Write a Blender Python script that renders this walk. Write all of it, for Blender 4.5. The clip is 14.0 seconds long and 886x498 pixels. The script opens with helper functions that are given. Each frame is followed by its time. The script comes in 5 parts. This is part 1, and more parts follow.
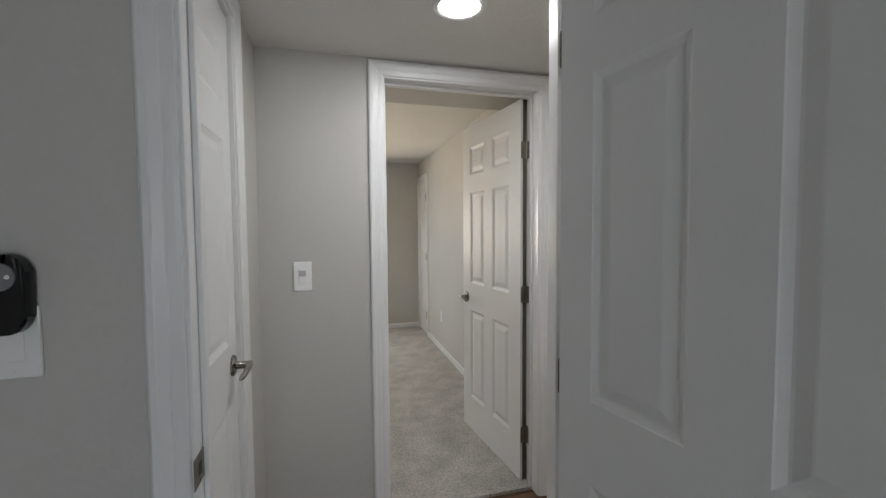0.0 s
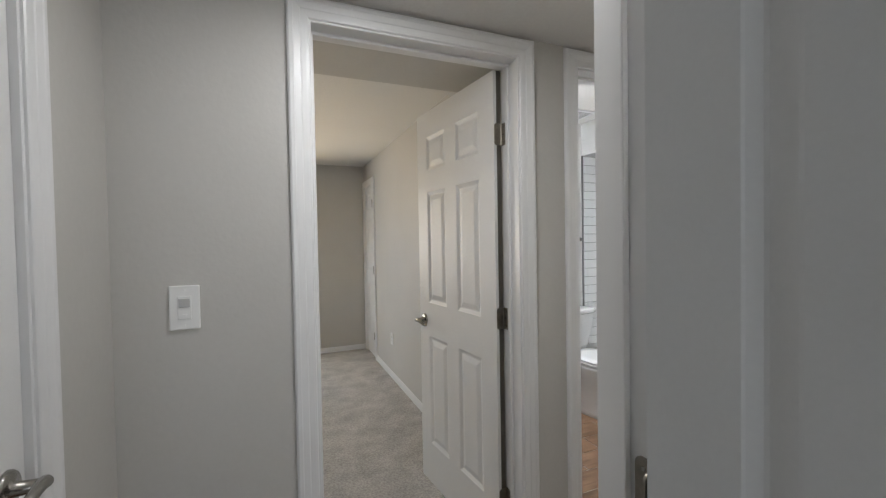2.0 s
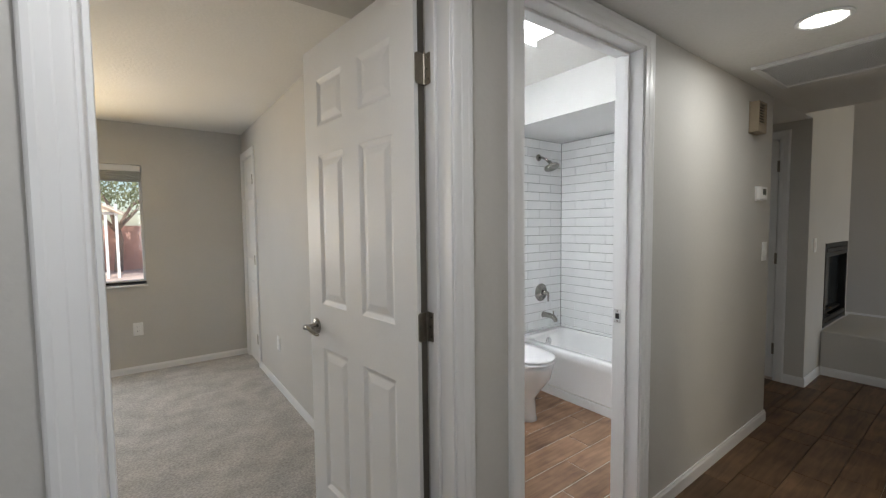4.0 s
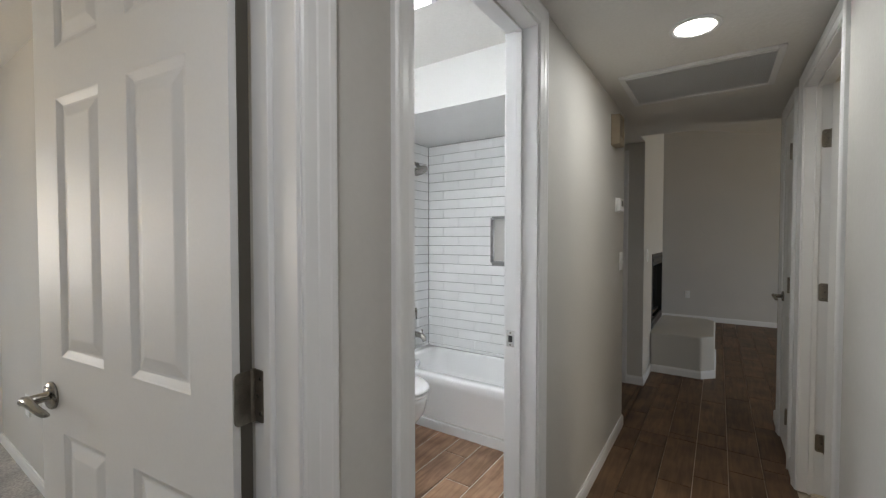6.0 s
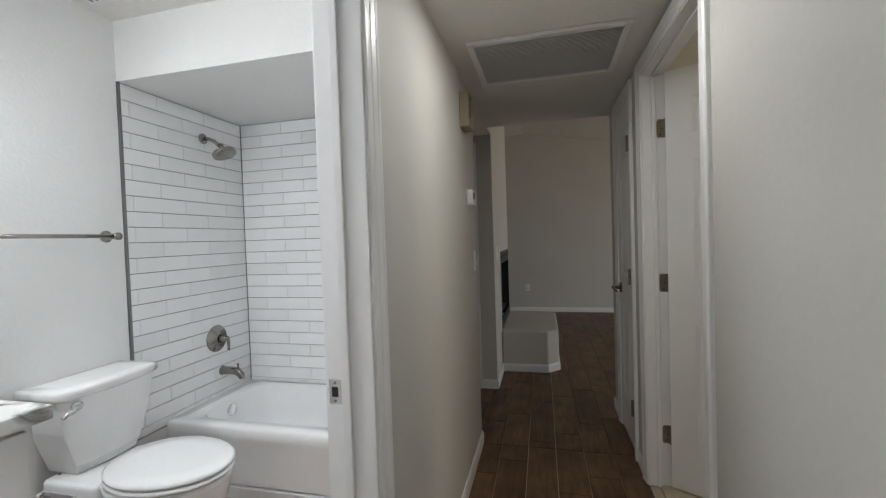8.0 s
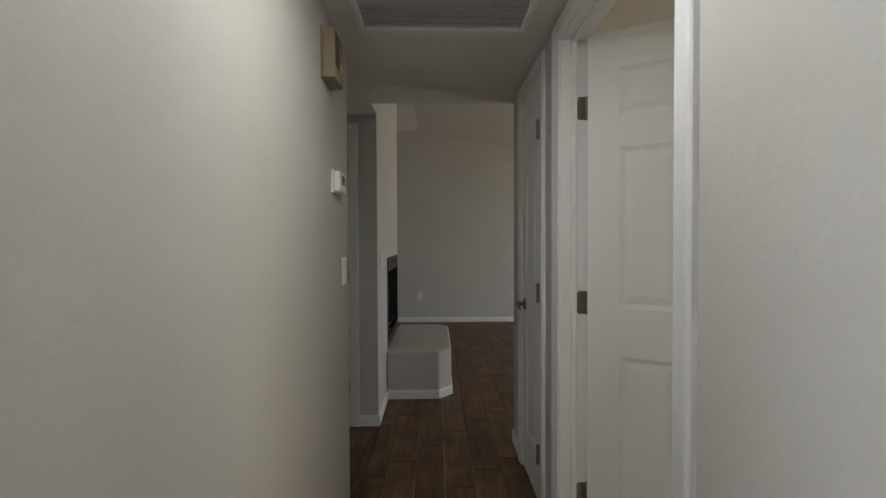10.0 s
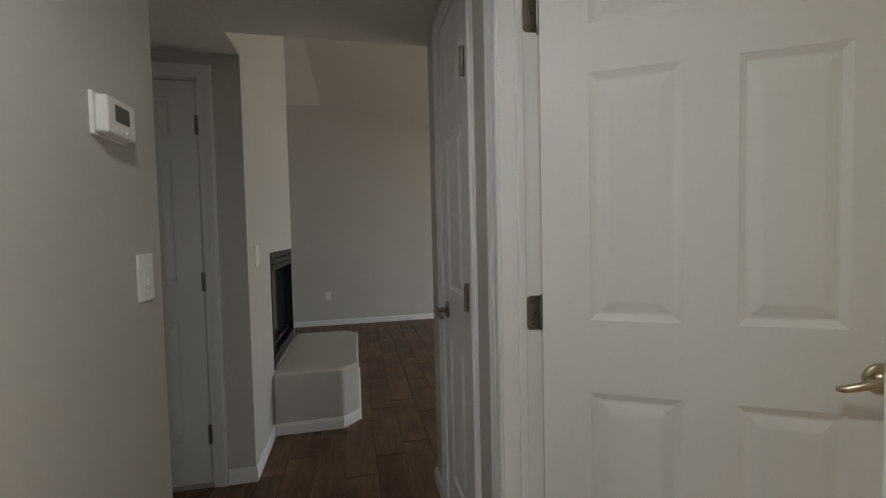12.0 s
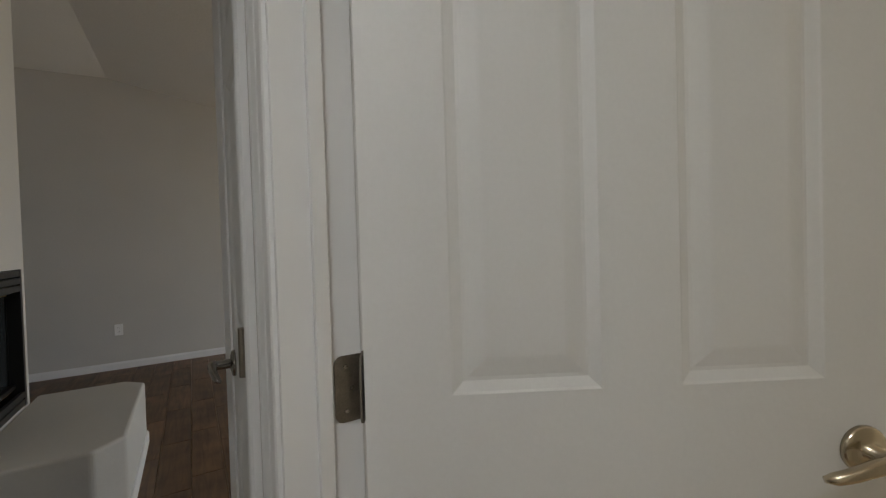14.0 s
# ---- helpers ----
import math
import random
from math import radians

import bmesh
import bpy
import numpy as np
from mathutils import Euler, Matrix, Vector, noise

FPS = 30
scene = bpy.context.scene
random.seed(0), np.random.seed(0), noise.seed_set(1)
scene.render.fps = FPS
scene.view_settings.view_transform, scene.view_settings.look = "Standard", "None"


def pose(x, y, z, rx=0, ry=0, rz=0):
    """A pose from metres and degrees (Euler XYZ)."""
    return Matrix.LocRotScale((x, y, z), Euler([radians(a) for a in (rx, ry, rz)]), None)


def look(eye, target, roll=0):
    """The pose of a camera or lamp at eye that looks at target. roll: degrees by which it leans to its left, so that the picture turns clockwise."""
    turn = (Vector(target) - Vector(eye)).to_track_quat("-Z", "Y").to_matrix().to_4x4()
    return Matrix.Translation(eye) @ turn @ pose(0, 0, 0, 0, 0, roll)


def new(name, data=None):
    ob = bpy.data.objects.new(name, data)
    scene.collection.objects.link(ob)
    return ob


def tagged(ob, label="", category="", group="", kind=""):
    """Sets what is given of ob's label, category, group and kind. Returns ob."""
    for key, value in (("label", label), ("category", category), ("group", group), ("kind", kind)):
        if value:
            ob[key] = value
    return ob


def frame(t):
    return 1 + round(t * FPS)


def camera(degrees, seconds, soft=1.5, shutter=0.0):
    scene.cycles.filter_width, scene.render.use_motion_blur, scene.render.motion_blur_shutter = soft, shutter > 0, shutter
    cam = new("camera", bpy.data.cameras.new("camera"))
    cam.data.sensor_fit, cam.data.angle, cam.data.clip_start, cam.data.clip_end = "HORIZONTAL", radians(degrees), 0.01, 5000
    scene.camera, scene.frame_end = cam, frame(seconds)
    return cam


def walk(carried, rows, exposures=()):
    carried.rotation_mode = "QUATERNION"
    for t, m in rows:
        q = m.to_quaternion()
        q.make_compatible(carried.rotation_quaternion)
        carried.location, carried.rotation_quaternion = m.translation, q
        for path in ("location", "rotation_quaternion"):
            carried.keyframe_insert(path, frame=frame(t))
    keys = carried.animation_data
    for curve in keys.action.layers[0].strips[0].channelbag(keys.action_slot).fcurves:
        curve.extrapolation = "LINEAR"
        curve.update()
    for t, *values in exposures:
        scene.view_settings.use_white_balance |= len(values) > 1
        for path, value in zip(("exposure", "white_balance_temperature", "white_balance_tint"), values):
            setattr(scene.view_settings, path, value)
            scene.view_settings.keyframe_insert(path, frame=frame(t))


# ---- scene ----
cam = camera(94.5, 14.0, soft=1.3)
PATH = [
    (0, (-0.128, -0.062, 1.38), (0.389, 1.868, 1.283), -0.4),
    (0.5, (-0.106, 0.07, 1.378), (0.47, 1.984, 1.295), -0.6),
    (1, (-0.079, 0.195, 1.372), (0.555, 2.091, 1.315), -0.7),
    (1.5, (-0.052, 0.315, 1.366), (0.642, 2.191, 1.323), -1.0),
    (2, (-0.018, 0.437, 1.36), (0.743, 2.286, 1.316), -1.0),
    (4.5, (0.237, 0.996, 1.321), (1.543, 2.508, 1.215), -0.5),
    (5, (0.305, 1.088, 1.308), (1.737, 2.483, 1.23), -0.3),
    (5.5, (0.38, 1.177, 1.304), (1.928, 2.442, 1.243), 0.2),
    (6, (0.465, 1.257, 1.298), (2.124, 2.374, 1.246), 0.0),
    (6.5, (0.567, 1.322, 1.291), (2.326, 2.273, 1.238), -0.6),
    (7, (0.681, 1.367, 1.286), (2.52, 2.149, 1.225), -1.5),
    (7.5, (0.827, 1.392, 1.283), (2.727, 2.015, 1.222), -2.0),
    (8, (0.978, 1.402, 1.284), (2.921, 1.874, 1.234), -1.9),
    (8.5, (1.117, 1.4, 1.285), (3.09, 1.727, 1.25), -1.3),
    (9, (1.271, 1.402, 1.281), (3.262, 1.592, 1.253), -0.6),
    (11.5, (2.076, 1.316, 1.253), (4.051, 1.008, 1.18), -1.1),
    (12, (2.215, 1.27, 1.243), (4.17, 0.853, 1.164), -1.3),
    (12.5, (2.35, 1.223, 1.243), (4.27, 0.667, 1.164), -1.3),
    (13, (2.469, 1.161, 1.236), (4.339, 0.456, 1.177), -1.3),
    (13.5, (2.574, 1.087, 1.225), (4.373, 0.214, 1.176), -1.5),
    (14, (2.666, 0.996, 1.223), (4.369, -0.052, 1.187), -1.7),
]
walk(cam, [(t, look(eye, target, roll)) for t, eye, target, roll in PATH],
     [(0, 0.12), (2, 0.10), (4.5, 0.12), (6, 0.05), (7, 0.0), (9, 0.04), (11.5, 0.19), (12.5, 0.20), (14, 0.15)])

# ---- light ----
world = bpy.data.worlds.new("world")
scene.world = world
world.use_nodes = True
sky = world.node_tree.nodes.new("ShaderNodeTexSky")
sky.sky_type, sky.sun_disc, sky.sun_elevation, sky.sun_rotation = "NISHITA", False, radians(50), radians(210)
back = world.node_tree.nodes["Background"]
back.inputs["Strength"].default_value = 0.15
world.node_tree.links.new(sky.outputs[0], back.inputs["Color"])

sun = new("sun", bpy.data.lights.new("sun", "SUN"))
sun.data.energy, sun.data.angle, sun.data.color = 5.0, radians(0.5), (1.0, 0.95, 0.88)
sun.matrix_world = look((-16, -16, 30), (-2, 8, 0))


def area(name, watts, colour, m, wide, high, disk=False):
    ob = new(name, bpy.data.lights.new(name, "AREA"))
    ob.data.energy, ob.data.color = watts, colour
    ob.data.shape = "DISK" if disk else "RECTANGLE"
    ob.data.size = wide
    if not disk:
        ob.data.size_y = high
    ob.matrix_world = m
    return ob


DAY = (0.84, 0.92, 1.0)
HC_LAMP = 2.122
area("daylight_bedroom", 26, (0.86, 0.93, 1.0), look((-0.80, 5.60, 1.38), (-0.6, 2.5, 0.2)), 0.62, 0.95)
bounce = area("yard_bounce_bedroom", 14.5, (1.0, 0.70, 0.28), look((-0.80, 5.59, 1.38), (-0.5, 3.0, 3.6)), 0.62, 0.95)
area("daylight_room_a", 15, DAY, look((0.1, -2.9, 1.4), (-0.5, 0, 1.3)), 1.7, 1.2)
# Unseen source in room c, added to light its walls and open door warmly.
area("daylight_room_c", 22, (1.0, 0.88, 0.66), look((2.85, -2.4, 1.5), (2.85, 0, 1.6)), 1.2, 1.2)
low = area("daylight_living", 22, (0.60, 0.78, 1.0), look((6.0, -3.4, 1.1), (6.7, 0, -0.3)), 2.2, 1.9)
high = area("yard_bounce_living", 17, (1.0, 0.78, 0.40), look((6.0, -3.39, 1.1), (6.6, 0.2, 2.2)), 2.2, 1.9)
low.data.spread, high.data.spread = radians(120), radians(130)
area("can_glow_west", 4.7, (0.96, 0.972, 0.985), look((0.30, 1.30, HC_LAMP), (0.30, 1.30, 0)), 0.13, 0.13, True)
area("can_glow_east", 4.5, (0.96, 0.98, 0.95), look((2.386, 1.347, HC_LAMP), (2.386, 1.347, 0)), 0.13, 0.13, True)
panel = area("bath_panel_glow", 31, (0.90, 0.955, 1.0), look((1.72, 2.6, 2.345), (1.72, 2.6, 0)), 0.5, 0.5)
# Lamp of an unseen vanity bar, added to light the tub alcove from lower down.
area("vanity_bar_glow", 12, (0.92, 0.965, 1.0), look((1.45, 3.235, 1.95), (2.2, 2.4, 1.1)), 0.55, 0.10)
panel.data.spread = radians(140)
bounce.data.spread = radians(115)


# ---- materials ----
def material(name, base, rough=0.5, metal=0.0, var=0.06, scale=6.0, grain=0.0, gscale=120.0, bump=0.0, bscale=90.0, spec=0.5, coat=0.0, island=0.0, objvar=0.0):
    m = bpy.data.materials.new(name)
    m.use_nodes = True
    t = m.node_tree
    n, k = t.nodes, t.links
    b = n["Principled BSDF"]
    b.inputs["Roughness"].default_value, b.inputs["Metallic"].default_value = rough, metal
    b.inputs["Specular IOR Level"].default_value, b.inputs["Coat Weight"].default_value = spec, coat
    co = n.new("ShaderNodeTexCoord")
    big = n.new("ShaderNodeTexNoise")
    big.inputs["Scale"].default_value, big.inputs["Detail"].default_value = scale, 4.0
    k.new(co.outputs["Object"], big.inputs["Vector"])
    ramp = n.new("ShaderNodeMapRange")
    ramp.inputs["To Min"].default_value, ramp.inputs["To Max"].default_value = 1 - var, 1 + var
    ramp.inputs["From Min"].default_value, ramp.inputs["From Max"].default_value = 0.3, 0.7
    k.new(big.outputs["Fac"], ramp.inputs["Value"])
    value = ramp.outputs["Result"]
    if grain:
        fine = n.new("ShaderNodeTexNoise")
        fine.inputs["Scale"].default_value, fine.inputs["Detail"].default_value = gscale, 3.0
        k.new(co.outputs["Object"], fine.inputs["Vector"])
        r2 = n.new("ShaderNodeMapRange")
        r2.inputs["From Min"].default_value, r2.inputs["From Max"].default_value = 0.3, 0.7
        r2.inputs["To Min"].default_value, r2.inputs["To Max"].default_value = 1 - grain, 1 + grain
        k.new(fine.outputs["Fac"], r2.inputs["Value"])
        mul = n.new("ShaderNodeMath")
        mul.operation = "MULTIPLY"
        k.new(value, mul.inputs[0]), k.new(r2.outputs["Result"], mul.inputs[1])
        value = mul.outputs[0]
    if objvar:
        info = n.new("ShaderNodeObjectInfo")
        r3 = n.new("ShaderNodeMapRange")
        r3.inputs["To Min"].default_value, r3.inputs["To Max"].default_value = 1 - objvar, 1 + objvar
        k.new(info.outputs["Random"], r3.inputs["Value"])
        mul = n.new("ShaderNodeMath")
        mul.operation = "MULTIPLY"
        k.new(value, mul.inputs[0]), k.new(r3.outputs["Result"], mul.inputs[1])
        value = mul.outputs[0]
    hue = n.new("ShaderNodeVectorMath")
    hue.operation = "SCALE"
    hue.inputs[0].default_value = base
    k.new(value, hue.inputs["Scale"])
    k.new(hue.outputs[0], b.inputs["Base Color"])
    if bump:
        bn = n.new("ShaderNodeTexNoise")
        bn.inputs["Scale"].default_value, bn.inputs["Detail"].default_value = bscale, 3.0
        k.new(co.outputs["Object"], bn.inputs["Vector"])
        bp = n.new("ShaderNodeBump")
        bp.inputs["Strength"].default_value, bp.inputs["Distance"].default_value = bump, 0.004
        k.new(bn.outputs["Fac"], bp.inputs["Height"])
        k.new(bp.outputs["Normal"], b.inputs["Normal"])
    return m


def glow_material(name, colour, strength):
    m = bpy.data.materials.new(name)
    m.use_nodes = True
    b = m.node_tree.nodes["Principled BSDF"]
    b.inputs["Base Color"].default_value = (0.9, 0.9, 0.9, 1)
    b.inputs["Emission Color"].default_value = (*colour, 1)
    b.inputs["Emission Strength"].default_value = strength
    return m


def glass_material(name, rough=0.0, tint=(1, 1, 1)):
    m = bpy.data.materials.new(name)
    m.use_nodes = True
    b = m.node_tree.nodes["Principled BSDF"]
    b.inputs["Base Color"].default_value = (*tint, 1)
    b.inputs["Roughness"].default_value = rough
    b.inputs["Transmission Weight"].default_value = 1.0
    b.inputs["IOR"].default_value = 1.45
    return m


def plank_material(name, base_dark, base_light, rough):
    """Wood-look porcelain: streaks along x, a different cut of the pattern on every piece."""
    m = bpy.data.materials.new(name)
    m.use_nodes = True
    t = m.node_tree
    n, k = t.nodes, t.links
    b = n["Principled BSDF"]
    co, info, geo = n.new("ShaderNodeTexCoord"), n.new("ShaderNodeObjectInfo"), n.new("ShaderNodeNewGeometry")
    add = n.new("ShaderNodeMath")
    k.new(info.outputs["Random"], add.inputs[0]), k.new(geo.outputs["Random Per Island"], add.inputs[1])
    shift = n.new("ShaderNodeMath")
    shift.operation = "MULTIPLY"
    shift.inputs[1].default_value = 37.0
    k.new(add.outputs[0], shift.inputs[0])
    vec = n.new("ShaderNodeCombineXYZ")
    k.new(shift.outputs[0], vec.inputs[0]), k.new(shift.outputs[0], vec.inputs[1])
    move = n.new("ShaderNodeVectorMath")
    k.new(geo.outputs["Position"], move.inputs[0]), k.new(vec.outputs[0], move.inputs[1])
    stretch = n.new("ShaderNodeMapping")
    stretch.inputs["Scale"].default_value = (1.6, 16.0, 1.0)
    k.new(move.outputs[0], stretch.inputs["Vector"])
    streak = n.new("ShaderNodeTexNoise")
    streak.inputs["Scale"].default_value, streak.inputs["Detail"].default_value = 2.2, 7.0
    streak.inputs["Distortion"].default_value = 0.8
    k.new(stretch.outputs[0], streak.inputs["Vector"])
    blot = n.new("ShaderNodeTexNoise")
    blot.inputs["Scale"].default_value, blot.inputs["Detail"].default_value = 5.0, 3.0
    k.new(move.outputs[0], blot.inputs["Vector"])
    mixv = n.new("ShaderNodeMath")
    mixv.operation = "MULTIPLY_ADD"
    mixv.inputs[1].default_value = 0.55
    k.new(blot.outputs["Fac"], mixv.inputs[0])
    half = n.new("ShaderNodeMath")
    half.operation = "MULTIPLY"
    half.inputs[1].default_value = 0.5
    k.new(streak.outputs["Fac"], half.inputs[0])
    k.new(half.outputs[0], mixv.inputs[2])
    ramp = n.new("ShaderNodeValToRGB")
    ramp.color_ramp.elements[0].position, ramp.color_ramp.elements[1].position = 0.36, 0.68
    ramp.color_ramp.elements[0].color, ramp.color_ramp.elements[1].color = (*base_dark, 1), (*base_light, 1)
    k.new(mixv.outputs[0], ramp.inputs["Fac"])
    vary = n.new("ShaderNodeMapRange")
    vary.inputs["To Min"].default_value, vary.inputs["To Max"].default_value = 0.8, 1.2
    frac = n.new("ShaderNodeMath")
    frac.operation = "FRACT"
    k.new(add.outputs[0], frac.inputs[0])
    k.new(frac.outputs[0], vary.inputs["Value"])
    tone = n.new("ShaderNodeVectorMath")
    tone.operation = "SCALE"
    k.new(ramp.outputs["Color"], tone.inputs[0]), k.new(vary.outputs["Result"], tone.inputs["Scale"])
    k.new(tone.outputs[0], b.inputs["Base Color"])
    b.inputs["Roughness"].default_value = rough
    b.inputs["Specular IOR Level"].default_value = 0.35
    bp = n.new("ShaderNodeBump")
    bp.inputs["Strength"].default_value, bp.inputs["Distance"].default_value = 0.25, 0.002
    k.new(streak.outputs["Fac"], bp.inputs["Height"])
    k.new(bp.outputs["Normal"], b.inputs["Normal"])
    return m


def marble_material(name):
    m = bpy.data.materials.new(name)
    m.use_nodes = True
    t = m.node_tree
    n, k = t.nodes, t.links
    b = n["Principled BSDF"]
    co = n.new("ShaderNodeTexCoord")
    a = n.new("ShaderNodeTexNoise")
    a.inputs["Scale"].default_value, a.inputs["Detail"].default_value, a.inputs["Distortion"].default_value = 5.0, 8.0, 2.5
    k.new(co.outputs["Object"], a.inputs["Vector"])
    ramp = n.new("ShaderNodeValToRGB")
    e = ramp.color_ramp.elements
    e[0].position, e[0].color = 0.36, (0.16, 0.155, 0.15, 1)
    e[1].position, e[1].color = 0.55, (0.66, 0.655, 0.64, 1)
    mid = ramp.color_ramp.elements.new(0.46)
    mid.color = (0.46, 0.455, 0.44, 1)
    k.new(a.outputs["Fac"], ramp.inputs["Fac"])
    k.new(ramp.outputs["Color"], b.inputs["Base Color"])
    b.inputs["Roughness"].default_value = 0.18
    return m


WALL = material("greige_wall_paint", (0.555, 0.54, 0.514), 0.62, var=0.03, scale=1.6, grain=0.015, gscale=60, bump=0.14, bscale=70)
BATHWALL = material("pale_grey_wall_paint", (0.80, 0.80, 0.795), 0.55, var=0.025, scale=2, grain=0.01, bump=0.3, bscale=70)
CEIL = material("ceiling_paint", (0.76, 0.745, 0.72), 0.75, var=0.02, scale=1.5, grain=0.02, gscale=80, bump=0.5, bscale=55)
TRIM = material("white_gloss_trim", (0.79, 0.79, 0.795), 0.36, var=0.015, scale=5, bump=0.05, bscale=25, coat=0.05)
DOOR = material("white_door_paint", (0.78, 0.78, 0.78), 0.47, var=0.015, scale=3, grain=0.01, gscale=150, bump=0.08, bscale=60, spec=0.32)
GAPSHADE = material("hinge_gap_shade", (0.09, 0.08, 0.065), 0.6)
NICKEL = material("brushed_nickel", (0.34, 0.325, 0.30), 0.26, 1.0, var=0.05, scale=40, bump=0.05, bscale=300)
BRASSY = material("antique_nickel", (0.52, 0.45, 0.34), 0.26, 1.0, var=0.06, scale=40)
HINGE = material("satin_nickel_hinge", (0.27, 0.245, 0.21), 0.46, 1.0, var=0.12, scale=60, grain=0.08, gscale=400)
CHROME = material("chrome", (0.75, 0.75, 0.76), 0.10, 1.0, var=0.01)
PLASTIC = material("white_plastic", (0.85, 0.85, 0.84), 0.35, var=0.01)
BLACKP = material("black_plastic", (0.012, 0.012, 0.013), 0.30, var=0.05)
GREYP = material("grey_plastic", (0.22, 0.22, 0.23), 0.4)
# Grey of the grille's backing sheet, toned for the shaded gaps between slats.
GALV = material("grille_gap_grey", (0.50, 0.50, 0.50), 0.5)
TANP = material("aged_tan_plastic", (0.31, 0.25, 0.175), 0.5, var=0.08, scale=12)
SENSOR = material("pale_grey_plastic", (0.52, 0.52, 0.52), 0.4)
LCD = material("grey_lcd", (0.10, 0.11, 0.10), 0.2)
# Dark colour put in for shade inside slots, latch holes and the chime's recess.
SLOT = material("slot_shade", (0.03, 0.03, 0.03), 0.6)
CARPET = material("grey_carpet", (0.45, 0.43, 0.41), 0.95, var=0.16, scale=6, grain=0.24, gscale=85, bump=0.6, bscale=230, spec=0.1)
BEIGEC = material("beige_carpet", (0.55, 0.47, 0.36), 0.95, var=0.06, scale=7, grain=0.2, gscale=190, bump=0.8, bscale=230, spec=0.1)
PLANK = plank_material("dark_wood_look_porcelain", (0.060, 0.034, 0.019), (0.190, 0.110, 0.062), 0.46)
# Bathroom copy of the hall planks, coloured lighter for the brighter light there.
BPLANK = plank_material("lit_wood_look_porcelain", (0.15, 0.078, 0.045), (0.44, 0.27, 0.165), 0.42)
GROUT = material("tan_floor_grout", (0.56, 0.46, 0.37), 0.85, var=0.1, scale=20)
BGROUT = material("pale_floor_grout", (0.70, 0.66, 0.60), 0.85, var=0.1, scale=20)
TILE = material("white_gloss_tile", (0.86, 0.865, 0.87), 0.12, var=0.02, scale=6, bump=0.04, bscale=14, objvar=0.03)
WGROUT = material("grey_wall_grout", (0.19, 0.19, 0.19), 0.9, var=0.05, scale=30)
PORC = material("white_porcelain", (0.84, 0.84, 0.84), 0.10, var=0.008, coat=0.4)
TUBW = material("white_tub_enamel", (0.88, 0.88, 0.88), 0.15, var=0.008, coat=0.3)
STEEL = material("dark_steel_trim", (0.24, 0.24, 0.24), 0.4, 1.0)
VANITY = material("white_cabinet_paint", (0.72, 0.72, 0.71), 0.35, var=0.01, bump=0.05)
MARBLE = marble_material("grey_veined_stone")
HEX = material("pale_hex_tile", (0.72, 0.72, 0.71), 0.2, var=0.05, objvar=0.05)
BLACKM = material("black_fireplace_steel", (0.015, 0.015, 0.015), 0.38, 0.3, var=0.15, scale=20)
BRASS = material("polished_brass_trim", (0.55, 0.40, 0.18), 0.3, 1.0)
FGLASS = material("smoked_fire_glass", (0.022, 0.025, 0.028), 0.10, var=0.1, spec=0.4, coat=0.0)
GLASS = glass_material("window_glass", 0.0)
LOG = material("charred_log", (0.10, 0.07, 0.05), 0.9, var=0.4, scale=18, bump=0.8, bscale=40)
BRICKIN = material("firebrick", (0.10, 0.085, 0.07), 0.9, var=0.2, scale=10)
LAMP = glow_material("lamp_lens", (1.0, 0.96, 0.90), 14.0)
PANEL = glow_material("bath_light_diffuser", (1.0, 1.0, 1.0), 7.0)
BLIND = material("grey_cellular_blind", (0.42, 0.42, 0.40), 0.8, var=0.04)
ALU = material("white_window_frame", (0.75, 0.76, 0.76), 0.4)
GRAVEL = material("pink_gravel", (0.60, 0.49, 0.43), 0.95, var=0.2, scale=3, grain=0.35, gscale=45, bump=1.0, bscale=40)
BLOCK = material("terracotta_block", (0.60, 0.37, 0.30), 0.9, var=0.12, scale=3, grain=0.1, gscale=60, bump=0.6, bscale=40)
WHITEM = material("white_painted_steel", (0.8, 0.8, 0.79), 0.4)
CANVAS = material("cream_shade_cloth", (0.80, 0.69, 0.56), 0.8, var=0.05)
BARK = material("tree_bark", (0.27, 0.21, 0.17), 0.9, var=0.3, scale=12, bump=0.8, bscale=30)
STONE = material("pale_garden_stone", (0.5, 0.46, 0.42), 0.9, var=0.15, scale=6, bump=0.5, bscale=20)
LEAF = material("desert_tree_leaf", (0.20, 0.23, 0.12), 0.7, var=0.3, scale=4)


# ---- mesh helpers ----
def mesh_ob(name, bm, mat, parent=None, smooth=False):
    me = bpy.data.meshes.new(name)
    bmesh.ops.recalc_face_normals(bm, faces=bm.faces)
    bm.to_mesh(me)
    bm.free()
    if mat is not None:
        me.materials.append(mat)
    if smooth:
        for p in me.polygons:
            p.use_smooth = True
    ob = new(name, me)
    if parent is not None:
        ob.parent = parent
    return ob


def part(name, bm, mat, parent, label="", smooth=False):
    ob = mesh_ob(name, bm, mat, parent, smooth)
    return tagged(ob, label) if label else ob


def empty(name, m=None):
    ob = new(name)
    if m is not None:
        ob.matrix_world = m
    return ob


def box(bm, x0, x1, y0, y1, z0, z1, bev=0.0, seg=2):
    vs = [bm.verts.new(p) for p in ((x0, y0, z0), (x1, y0, z0), (x1, y1, z0), (x0, y1, z0), (x0, y0, z1), (x1, y0, z1), (x1, y1, z1), (x0, y1, z1))]
    fs = [bm.faces.new([vs[i] for i in f]) for f in ((3, 2, 1, 0), (4, 5, 6, 7), (0, 1, 5, 4), (1, 2, 6, 5), (2, 3, 7, 6), (3, 0, 4, 7))]
    if bev:
        es = {e for f in fs for e in f.edges}
        bmesh.ops.bevel(bm, geom=list(es), offset=bev, segments=seg, affect="EDGES", profile=0.5)
    return bm


def boxed(*args, **kw):
    return box(bmesh.new(), *args, **kw)


